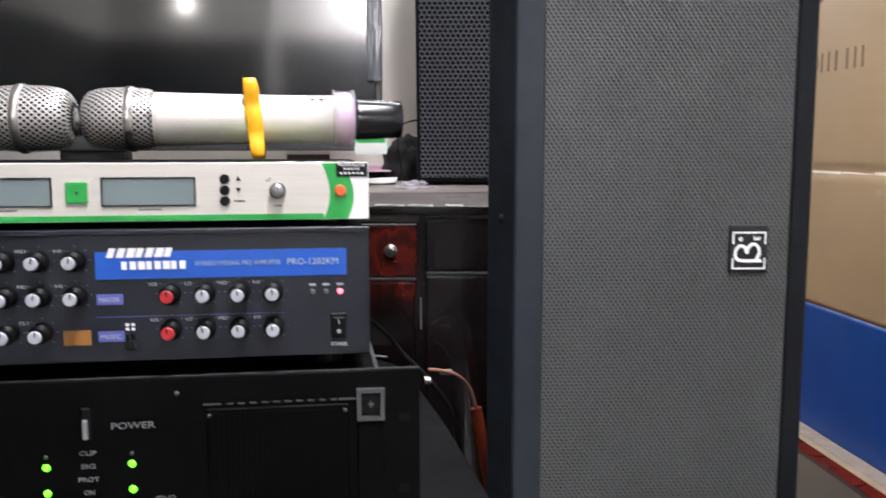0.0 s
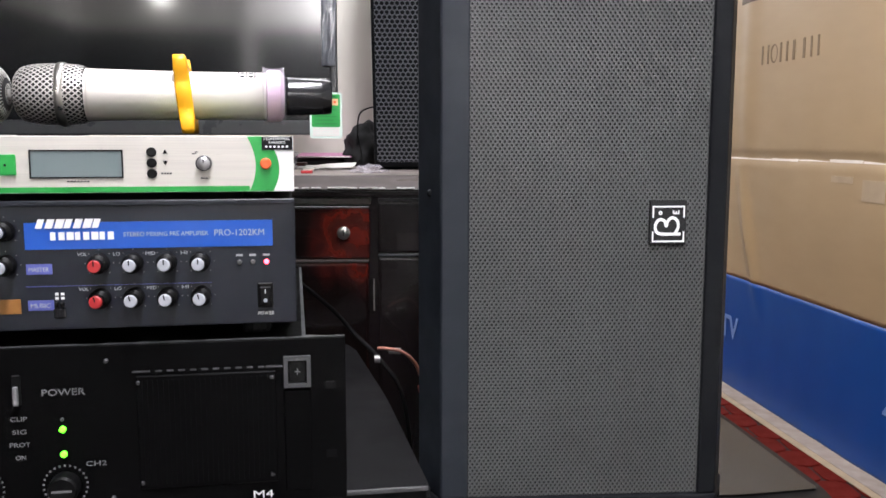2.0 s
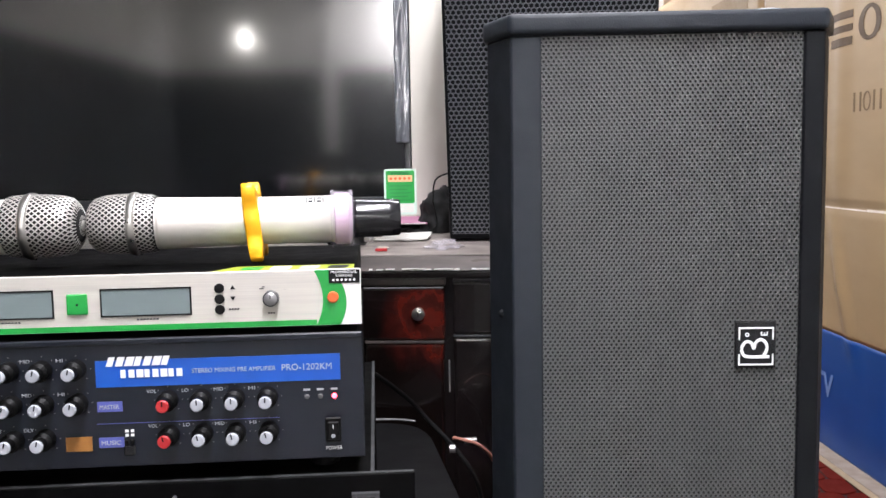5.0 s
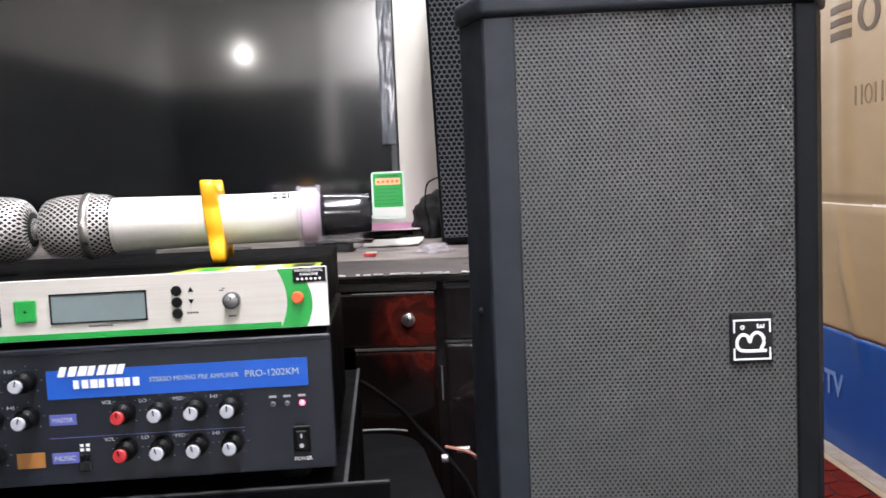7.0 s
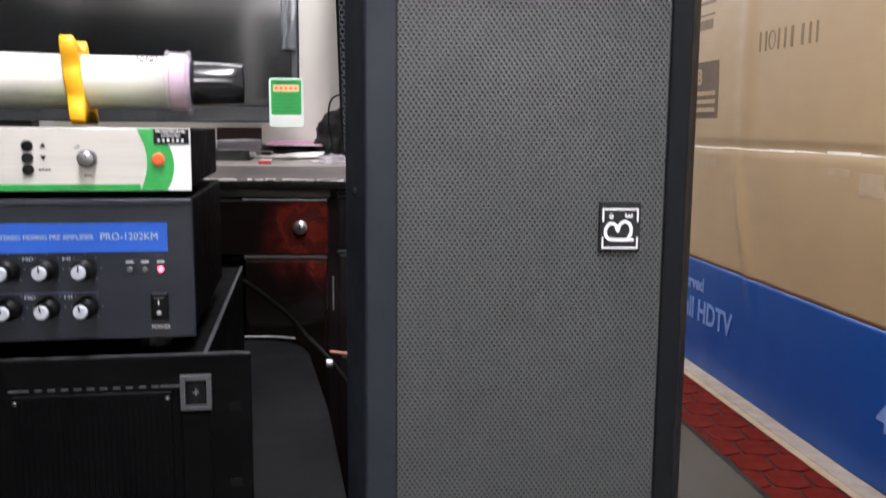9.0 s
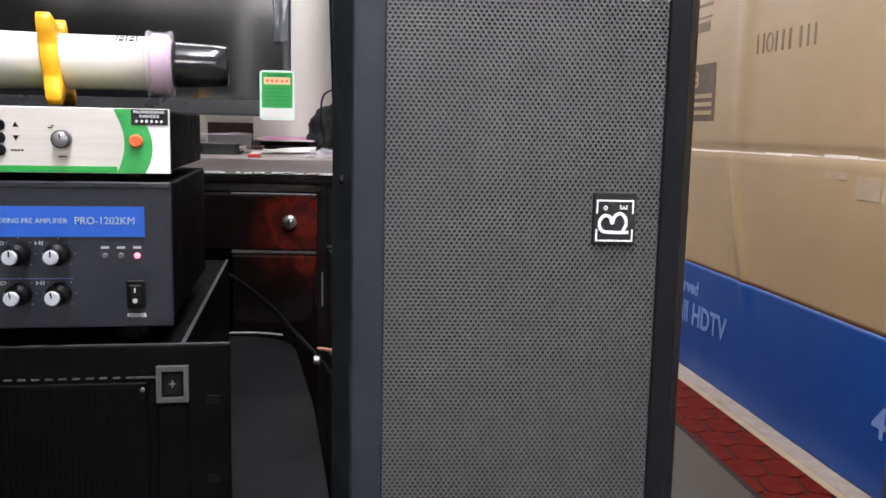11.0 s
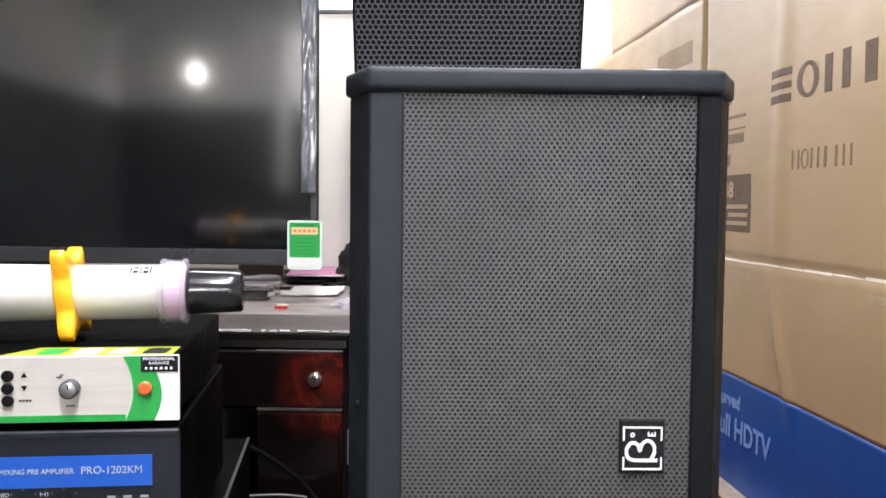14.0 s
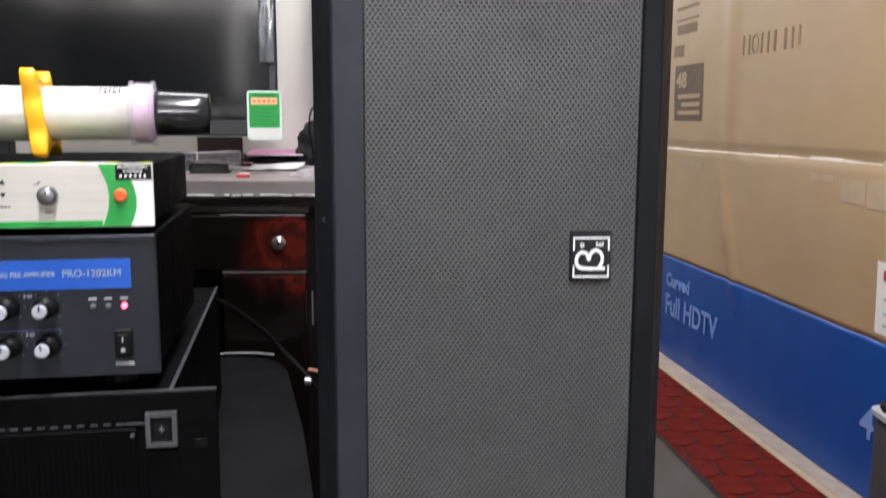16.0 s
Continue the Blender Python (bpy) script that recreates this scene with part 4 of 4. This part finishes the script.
part("bezel", merge(box(-0.514, -0.5022, -0.025, -0.008, 0.066, 0.624, 0.002), box(0.5022, 0.514, -0.025, -0.008, 0.066, 0.624, 0.002), box(-0.502, 0.502, -0.025, -0.0085, 0.6122, 0.624, 0.002), box(-0.502, 0.502, -0.027, -0.0085, 0.066, 0.0918, 0.003)), M["tv_bezel"], tv, "slim dark bezel")
part("stand_neck", box(-0.06, 0.06, -0.005, 0.025, 0.012, 0.08, 0.004), M["tv_bezel"], tv)
part("stand_foot", prism(rounded_plan([(-0.22, -0.10), (0.22, -0.10), (0.22, 0.11), (-0.22, 0.11)], [0.05] * 4), 0, 0.0118, 0.003), M["black_gloss"], tv)

random.seed(12)
film = bmesh.new()
cols_, rows_n = 8, 90
vs = []
for j in range(rows_n + 1):
    z = 0.32 * j / rows_n
    row = []
    for i in range(cols_ + 1):
        u = i / cols_
        w = noise.noise((u * 1.6, z * 13, 1.7))
        w2 = noise.noise((u * 2.5, z * 30, 5.2))
        row.append(film.verts.new((-0.014 + u * 0.024 + 0.002 * w2, -0.003 - 0.008 * abs(w) - 0.003 * abs(w2), z)))
    vs.append(row)
for a, b in zip(vs, vs[1:]):
    for i in range(cols_):
        film.faces.new((a[i], a[i + 1], b[i + 1], b[i]))
ft = thing("protective_film", "crinkled clear protective film peeling off the television edge", "plastic film", pose(-0.117, 1.5465, 0.915))
fo = part("film", film, M["film"], ft, smooth=True)
sol = fo.modifiers.new("thickness", "SOLIDIFY")
sol.thickness = 0.0003

card = thing("energy_label", "white-edged green information card on the television corner", "label card", pose(-0.1255, 1.5455, 0.790))


def card_plate(w0, w1, z0, z1, r, y0, y1):
    """A thin upright plate with rounded corners, between the depths y0 and y1."""
    bm = prism(rounded_plan([(w0, z0), (w1, z0), (w1, z1), (w0, z1)], [r] * 4, 4), -y1, -y0)
    bmesh.ops.transform(bm, matrix=pose(0, 0, 0, 90), verts=bm.verts)
    return bm


part("card", card_plate(-0.0285, 0.0285, 0.0, 0.080, 0.006, -0.001, 0.0), M["mint"], card)
part("green_field", card_plate(-0.0250, 0.0250, 0.020, 0.0770, 0.003, -0.0016, -0.0011), M["green"], card)
part("header_strip", box(-0.017, 0.017, -0.0021, -0.0017, 0.0712, 0.0742), M["green_deep"], card)
stars = part("orange_field", box(-0.0215, 0.0215, -0.0021, -0.0017, 0.0575, 0.0690), M["peach"], card, "peach strip with stars")
part("star_row", merge(*[lathe([(0.0028, 0.0022), (0.0028, 0.0024)], 5, "Y", (-0.016 + i * 0.008, 0, 0.0632)) for i in range(5)]), M["orange"], stars)
part("text_bar", merge(*[box(-0.019, 0.019 - 0.006 * (i % 2), -0.0019, -0.0017, 0.025 + i * 0.0062, 0.0263 + i * 0.0062) for i in range(5)]), M["green_deep"], card)
part("pale_field", box(-0.0235, 0.0235, -0.0016, -0.0011, 0.004, 0.0185), M["paper"], card)
part("text_bar", merge(*[box(-0.019, 0.016 - 0.005 * (i % 2), -0.0019, -0.0017, 0.007 + i * 0.004, 0.0078 + i * 0.004) for i in range(3)]), M["mint"], card)

# ---- second loudspeaker on the desk ----
s2 = thing("loudspeaker", "tall black loudspeaker with coarse perforated front standing on the desk", "loudspeaker", pose(0.125, 1.67, 0.73))
LEAN2 = 17.0
top_y = -math.tan(radians(LEAN2)) * 0.70


def wedge(x0, x1, z0, z1, front, back):
    """A box whose front leans forward with height."""
    bm = bmesh.new()
    k = -math.tan(radians(LEAN2))
    v = [bm.verts.new(p) for p in ((x0, front + k * z0, z0), (x1, front + k * z0, z0), (x1, back, z0), (x0, back, z0), (x0, front + k * z1, z1), (x1, front + k * z1, z1), (x1, back, z1), (x0, back, z1))]
    for f in ((3, 2, 1, 0), (4, 5, 6, 7), (0, 1, 5, 4), (1, 2, 6, 5), (2, 3, 7, 6), (3, 0, 4, 7)):
        bm.faces.new([v[i] for i in f])
    bmesh.ops.bevel(bm, geom=bm.edges[:], offset=0.008, segments=3, affect="EDGES", profile=0.6)
    return bm


part("body", wedge(-0.174, 0.197, 0.003, 0.72, 0.012, 0.36), M["spk_dark_shade"], s2)
grille_part("grille", hex_plate(-0.167, 0.191, 0.006, 0.74, 0.0092, 0.0041, 0.002), M["grille_coarse"], s2, pose(0, -0.004, 0.01, LEAN2), "black steel grille with coarse hexagonal holes")
for x in (-0.14, 0.14):
    for y in (0.06, 0.31):
        part("foot", lathe([(0.016, 0), (0.018, 0.001), (0.018, 0.0035)], 14, "Z", (x, y, 0)), M["black_soft"], s2)

# ---- cartons ----
CA = math.degrees(math.atan(0.1))
CART = pose(1.0395, 2.365, 0, 0, 0, 90 + CA)
# local: x runs along the face, away from the viewer; y runs into the room's wall (negative); z up


def along(y):
    """Distance along the carton's face of a point at room depth y."""
    return (y - 2.365) * math.hypot(1, 0.1)


big = thing("television_carton", "large brown television carton with blue lower band, creased and taped", "carton", CART)


def dent(x, z, seed):
    """How far the carton's side bulges at a place: soft waves, one long crease and one upright fold."""
    d = 0.006 * noise.noise((x * 1.6, z * 2.4, seed)) + 0.002 * noise.noise((x * 7, z * 6, seed + 3))
    d -= 0.007 * math.exp(-((z - 0.738 - 0.006 * noise.noise((x * 5, 0, seed))) / 0.010) ** 2)
    d += 0.017 * math.exp(-((x - along(2.62) - 0.35 * (z - 0.6)) / 0.030) ** 2) * max(0.0, min(1.0, (0.75 - z) * 4)) * max(0.0, min(1.0, (z - 0.25) * 4))
    d += 0.008 * math.exp(-((x - along(2.62)) / 0.045) ** 2) * max(0.0, min(1.0, (z - 0.70) * 8))
    return d


def plate(x0, x1, z0, z1, t=0.0007, lift=0.0006, seed=2.0):
    """A thin plate that follows the carton's bulges."""
    nx, nz = max(1, int((x1 - x0) / 0.014)), max(1, int((z1 - z0) / 0.014))
    bm = bmesh.new()
    layers = []
    for off in (lift + t, lift - 0.002):
        layers.append([[bm.verts.new((x0 + (x1 - x0) * i / nx, dent(x0 + (x1 - x0) * i / nx, z0 + (z1 - z0) * j / nz, seed) + off, z0 + (z1 - z0) * j / nz)) for i in range(nx + 1)] for j in range(nz + 1)])
    f, b = layers
    for j in range(nz):
        for i in range(nx):
            bm.faces.new((f[j][i], f[j][i + 1], f[j + 1][i + 1], f[j + 1][i]))
    edge = [(0, i) for i in range(nx)] + [(j, nx) for j in range(nz)] + [(nz, nx - i) for i in range(nx)] + [(nz - j, 0) for j in range(nz)]
    for p, q in zip(edge, edge[1:] + edge[:1]):
        bm.faces.new((f[p[0]][p[1]], f[q[0]][q[1]], b[q[0]][q[1]], b[p[0]][p[1]]))
    return bm


def sheet(y0, y1, z0, z1, lift=0.0006, seed=2.0):
    """A thin plate on the carton's face between room depths y0 and y1."""
    a, b = sorted((along(y0), along(y1)))
    return plate(a, b, z0, z1, 0.0007, lift, seed)


def crumpled_face(y0, y1, z0, z1, nx, nz, depth, seed):
    """A carton side with its dents, and the box behind it."""
    a, b = along(y0), along(y1)
    bm = bmesh.new()
    front = []
    for j in range(nz + 1):
        z = z0 + (z1 - z0) * j / nz
        front.append([bm.verts.new((a + (b - a) * i / nx, dent(a + (b - a) * i / nx, z, seed), z)) for i in range(nx + 1)])
    for p, q in zip(front, front[1:]):
        for i in range(nx):
            bm.faces.new((p[i], p[i + 1], q[i + 1], q[i]))
    rim = [e for e in bm.edges if e.is_boundary]
    r_ = bmesh.ops.extrude_edge_only(bm, edges=rim)
    for v in [g for g in r_["geom"] if isinstance(g, bmesh.types.BMVert)]:
        v.co.y = -depth
    bmesh.ops.contextual_create(bm, geom=[e for e in bm.edges if e.is_boundary])
    return bm


part("upper_shell", crumpled_face(1.30, 3.20, 0.366, 1.70, 130, 110, 0.22, 2.0), M["card"], big, "brown corrugated card", True)
part("blue_band", crumpled_face(1.30, 3.20, 0.0112, 0.365, 130, 30, 0.22, 2.0), M["card_blue"], big, "bright blue printed band", True)
part("base_edge", box(along(1.30), along(3.20), -0.02, 0.050, 0.0115, 0.0150, 0.001), M["foot_strip"], big, "pale foam strip along the carton's foot")
part("base_flap", box(along(1.30), along(3.20), 0.0505, 0.072, 0.0113, 0.0135, 0.0008), M["card_pale"], big, "tan torn card edge")


def word_blocks(y0, y1, z0, z1, mat, kinds, thick=0.3):
    """A brand word as a row of plain shapes: rings, paired bars and single bars."""
    a, b = along(y0), along(y1)
    n = len(kinds)
    w = (b - a) / n
    for i, kind in enumerate(kinds):
        x0, x1 = sorted((a + w * (i + 0.1), a + w * (i + 0.9)))
        h = z1 - z0
        s = (x1 - x0) * thick
        out = []
        if kind == "ring":
            bm = bmesh.new()
            k = 28
            rr = []
            for f, g, off in ((1, 1, 0.0013), (1 - 1.5 * thick, 1 - 0.75 * thick, 0.0013), (1 - 1.5 * thick, 1 - 0.75 * thick, -0.001), (1, 1, -0.001)):
                ring = []
                for q in range(k):
                    x, z = (x0 + x1) / 2 + f * (x1 - x0) / 2 * math.cos(2 * math.pi * q / k), (z0 + z1) / 2 + g * h / 2 * math.sin(2 * math.pi * q / k)
                    ring.append(bm.verts.new((x, dent(x, z, 2.0) + off, z)))
                rr.append(ring)
            for p, r_ in zip(rr, rr[1:]):
                for q in range(k):
                    bm.faces.new((p[q], p[(q + 1) % k], r_[(q + 1) % k], r_[q]))
            out.append(bm)
        elif kind == "pair":
            out += [plate(x0, x0 + s, z0, z1), plate(x1 - s, x1, z0, z1)]
        elif kind == "stack":
            out += [plate(x0, x1, z0, z0 + 0.24 * h), plate(x0, x1, z0 + 0.40 * h, z0 + 0.6 * h), plate(x0, x1, z1 - 0.22 * h, z1)]
        else:
            m_ = (x0 + x1) / 2
            out.append(plate(m_ - s * 0.7, m_ + s * 0.7, z0, z1))
        for bm in out:
            part("brand_shape", bm, mat, big)


word_blocks(2.70, 2.095, 1.19, 1.285, M["ink"], ("stack", "ring", "pair", "bar"))
word_blocks(2.555, 2.24, 1.002, 1.055, M["ink_mid"], ("pair", "ring", "pair", "bar", "bar", "pair"), 0.2)
info = part("dark_label", sheet(2.81, 3.03, 0.822, 1.0), M["ink"], big, "dark size label")


def carton_text(words, y, z, size, mat, width, parent):
    ob = text("carton_text", words, size, pose(along(y), 0.0022, z, 90, 0, 180), mat, parent, width=width, bold=0.0022)
    for v in ob.data.vertices:
        v.co.y += dent(v.co.x, v.co.z, 2.0)
    return ob


carton_text("48", 3.015, 0.93, 0.068, M["card"], 0.085, info)
for i in range(3):
    part("text_bar", sheet(2.83, 3.00 - 0.03 * (i % 2), 0.842 + 0.026 * i, 0.855 + 0.026 * i, 0.0016), M["card"], info)
for y0, y1, z0, z1 in ((2.98, 3.05, 1.225, 1.262), (2.86, 3.04, 1.178, 1.188), (2.86, 3.04, 1.142, 1.148), (2.87, 3.03, 1.100, 1.130), (2.97, 3.05, 1.03, 1.066)):
    part("text_bar", sheet(y0, y1, z0, z1), M["ink_mid"], big)
carton_text("Full HDTV", 3.03, 0.170, 0.098, M["ink_pale"], 0.405, big)
carton_text("Curved", 3.03, 0.268, 0.060, M["ink_pale"], 0.190, big)
carton_text("4", 1.895, 0.150, 0.095, M["ink_pale"], 0.05, big)
sh = part("paper_sheet", sheet(1.66, 1.868, 0.383, 0.535), M["paper"], big, "white printed paper sheet glued on")
for y0, y1, z0, z1 in ((1.70, 1.80, 0.50, 0.512), (1.68, 1.84, 0.455, 0.461), (1.68, 1.84, 0.425, 0.430), (1.74, 1.84, 0.400, 0.405)):
    part("text_bar", sheet(y0, y1, z0, z1, 0.0016), M["grey_print"], sh)
part("text_bar", sheet(1.812, 1.845, 0.496, 0.518, 0.0016), M["red"], sh)
for y0, y1, z0, z1 in ((2.06, 2.153, 0.684, 0.700), (1.93, 2.02, 0.645, 0.695), (1.80, 1.922, 0.640, 0.700)):
    part("torn_patch", sheet(y0, y1, z0, z1), M["card_pale"], big, "pale torn paper patch")
part("torn_patch", sheet(2.79, 2.97, 0.672, 0.697), M["card_pale"], big)
for i in range(13):
    part("tape", sheet(3.19 - 0.145 * i, 3.19 - 0.145 * (i + 1) + 0.004, 0.728 + 0.0008 * i - 0.001 * (i % 3), 0.7325 + 0.0008 * i + 0.002 * (i % 2)), M["foam"], big, "ragged bright tape along the crease")

back = thing("television_carton", "brown carton standing behind the large one against the wall", "carton", CART)
part("shell", crumpled_face(3.24, 4.85, 0.0, 1.63, 60, 60, 0.22, 7.0), M["card"], back, "", True)
for y0, y1, z0, z1 in ((3.35, 3.75, 1.42, 1.50), (3.45, 3.70, 1.33, 1.37)):
    part("text_bar", sheet(y0, y1, z0, z1, 0.0006, 7.0), M["ink_faint"], back)
upper = thing("carton", "second brown carton lying on the rear one", "carton", CART @ Matrix.Translation((0, 0, 1.632)))
part("shell", crumpled_face(3.26, 4.45, 0.0, 0.50, 60, 20, 0.21, 9.0), M["card"], upper, "", True)

tub = thing("grey_tub", "grey plastic tub with pale rim on the floor beside the carton", "tub", pose(1.018, 1.50, 0.0062))
part("body", prism(rounded_plan([(-0.085, -0.15), (0.045, -0.15), (0.025, 0.085), (-0.075, 0.085)], [0.03] * 4), 0.0, 0.30, 0.006), M["bin"], tub)
part("rim", prism(rounded_plan([(-0.090, -0.155), (0.050, -0.155), (0.030, 0.090), (-0.080, 0.090)], [0.03] * 4), 0.3005, 0.310, 0.003), M["grey_print"], tub)
part("lid", prism(rounded_plan([(-0.080, -0.145), (0.040, -0.145), (0.020, 0.080), (-0.070, 0.080)], [0.03] * 4), 0.3103, 0.322, 0.004), M["black_soft"], tub)

# ---- clutter on the desk ----
DT = 0.7302


def lump(name, label, category, x, y, rx_, ry_, rz_, mat, seed, rough=0.35, z=DT):
    """A soft irregular bundle resting on the desk."""
    t = thing(name, label, category, pose(x, y, z))
    bm = bmesh.new()
    bmesh.ops.create_icosphere(bm, subdivisions=4, radius=1)
    for v in bm.verts:
        k = 1 + rough * noise.noise(v.co * 1.8 + Vector((seed, 0, 0))) + 0.4 * rough * noise.noise(v.co * 5 + Vector((0, seed, 0)))
        v.co = (v.co.x * rx_ * k, v.co.y * ry_ * k, max(0.0, (v.co.z * k + 0.55) * rz_ / 1.55))
    part("cloth_body", bm, mat, t, smooth=True)
    return t


lump("black_pouch", "crumpled black cloth pouch lying on the desk", "pouch", -0.085, 1.95, 0.055, 0.06, 0.09, M["rag"], 3.1)
lump("black_cloth", "low heap of black cloth at the back of the desk", "cloth", -0.180, 1.985, 0.075, 0.075, 0.021, M["rag"], 8.4, 0.22)
fold = thing("pink_folder", "flat pink folder lying on black cloth on the desk", "folder", pose(-0.175, 1.985, DT + 0.0205, 1.5, 0, 4))
part("cover", box(-0.062, 0.058, -0.085, 0.085, 0.0, 0.004, 0.0015), M["pinkcloth"], fold)
part("pages", box(-0.058, 0.054, -0.087, -0.0852, 0.0008, 0.0032, 0.0003), M["paper"], fold)
gad = thing("black_gadget", "small black handset lying on the desk", "handset", pose(-0.235, 1.62, DT))
part("body", prism(rounded_plan([(-0.035, -0.014), (0.03, -0.010), (0.034, 0.012), (-0.03, 0.016)], [0.006] * 4), 0, 0.018, 0.005), M["black_gloss"], gad)
part("tip", box(0.030, 0.042, -0.004, 0.006, 0.006, 0.014, 0.002), M["steel"], gad)
bit = thing("red_clip", "tiny red and white plastic clip on the desk", "clip", pose(-0.155, 1.50, DT))
part("base", box(-0.010, 0.010, -0.004, 0.005, 0, 0.005, 0.0015), M["red"], bit)
part("cap", box(-0.006, 0.012, -0.003, 0.004, 0.0052, 0.008, 0.001), M["foam"], bit)
pap = thing("paper_scraps", "loose pale papers under the television", "paper", pose(-0.21, 1.80, DT))
part("sheet", box(-0.09, 0.06, -0.07, 0.05, 0, 0.004, 0.001), M["paper"], pap)
curl = box(0.012, 0.118, -0.115, -0.015, 0.0004, 0.0030, 0.0006)
bmesh.ops.subdivide_edges(curl, edges=curl.edges[:], cuts=5, use_grid_fill=True)
for v in curl.verts:
    v.co.z += 0.010 * max(0.0, noise.noise(v.co * 24 + Vector((4, 1, 0)))) + 0.004 * max(0.0, v.co.x - 0.06) / 0.06
part("sheet", curl, M["paper"], pap, "crumpled white sheet", True)
part("packet", box(-0.028, 0.02, -0.05, -0.02, 0.0042, 0.012, 0.003), M["wood"], pap, "small brown packet")

loop = thing("thin_cable", "thin black cable looping by the pouch on the desk", "cable", pose(-0.10, 1.86, DT))
part("wire", tube([(0.045, 0.05, 0.13), (0.010, 0.03, 0.115), (0.004, 0.02, 0.07), (0.012, 0.01, 0.02), (-0.01, -0.01, 0.006), (-0.045, 0.0, 0.005), (-0.05, 0.03, 0.005), (-0.01, 0.04, 0.006), (0.03, 0.05, 0.006)], 0.0018, 6), M["black_soft"], loop)

lump("plastic_bag", "crumpled clear plastic bag lying by the loudspeaker's foot", "bag", -0.050, 1.550, 0.024, 0.035, 0.013, M["clear"], 5.7, 0.9)
pk = thing("brown_packet", "glossy dark brown packet in clear plastic on the desk", "packet", pose(-0.262, 1.70, DT, 0, 0, 14))
body = box(-0.050, 0.050, -0.018, 0.018, 0.0, 0.024, 0.007, 3)
for v in body.verts:
    v.co.z *= 0.75 + 0.35 * noise.noise(v.co * 30)
    v.co.z = max(v.co.z, 0.0)
part("packet_body", body, M["wood_dark"], pk, smooth=True)
wrap = box(-0.056, 0.060, -0.024, 0.022, 0.0, 0.034, 0.004, 2)
bmesh.ops.subdivide_edges(wrap, edges=wrap.edges[:], cuts=3, use_grid_fill=True)
for v in wrap.verts:
    if v.co.z > 0.004:
        v.co += Vector((0.008, 0.006, 0.007)) * noise.noise(v.co * 55)
part("plastic_wrap", wrap, M["clear"], pk, "crinkled clear plastic")
bc = thing("brown_card", "small folded brown card standing at the back of the desk", "card", pose(-0.30, 1.99, DT, 0, 0, 8))
part("leaf", box(-0.05, 0.045, -0.001, 0.001, 0.0, 0.055, 0.0004), M["wood_box"], bc)
part("leaf", box(-0.055, 0.045, 0.0, 0.0012, 0.0, 0.075, 0.0004), M["board"], bc, "pale rear leaf").location = (0, 0.012, 0)

# ---- cables between stack and loudspeaker ----
c1 = thing("speaker_cable", "black speaker cable with silver ringed plugs hanging behind the amplifier", "cable", pose(-0.06, 1.2, 0.47))
part("wire", tube([(-0.13, -0.04, 0.135), (-0.08, 0.0, 0.125), (-0.03, 0.06, 0.07), (0.0, 0.08, 0.03), (0.045, 0.06, -0.012), (0.075, 0.05, -0.06), (0.088, 0.05, -0.16), (0.092, 0.05, -0.30), (0.10, 0.06, -0.46)], 0.0034, 8), M["black_soft"], c1)
part("plug_ring", lathe([(0.006, -0.004), (0.006, 0.004)], 12, "X", (0.038, 0.05, -0.004)), M["silver"], c1)
part("plug_ring", lathe([(0.0045, -0.009), (0.005, 0.009)], 12, "X", (0.064, 0.05, 0.008)), M["silver"], c1)
c2 = thing("orange_cable", "orange-red cable arching down beside the cabinet", "cable", pose(0.010, 1.2, 0.47))
part("wire", tube([(-0.03, 0.05, 0.012), (-0.012, 0.02, 0.018), (0.008, 0.0, 0.018), (0.026, 0.0, 0.0), (0.036, 0.0, -0.03), (0.040, 0.0, -0.06)], 0.0026, 8), M["pale_cable"], c2)
part("sleeve", tube([(0.036, 0.0, -0.030), (0.042, 0.0, -0.06), (0.050, 0.0, -0.11), (0.058, 0.0, -0.18), (0.062, 0.0, -0.46)], 0.0085, 10), M["red_cable"], c2, "thick orange-red sleeve")

# ---- cells of the red mat ----
cell_mesh = None
for j in range(24):
    for i in range(9):
        if cell_mesh is None:
            pts = rounded_plan([(-0.0425, -0.0385), (0.0, -0.0545), (0.0425, -0.0385), (0.0425, 0.0385), (0.0, 0.0545), (-0.0425, 0.0385)], [0.012] * 6, 2)
            c = part("mat_cell", prism(pts, 0.0062, 0.011, 0.002, 1), M["mat_red"], mat)
            cell_mesh = c.data
        else:
            c = new("mat_cell", cell_mesh)
            c.parent = mat
        x, y = -0.352 + i * 0.091 + 0.0455 * (j % 2), -0.99 + j * 0.0985
        if x > 0.40:
            bpy.data.objects.remove(c)
            continue
        c.matrix_local = pose(x, y, 0, 0, 0, random.uniform(-2, 2))
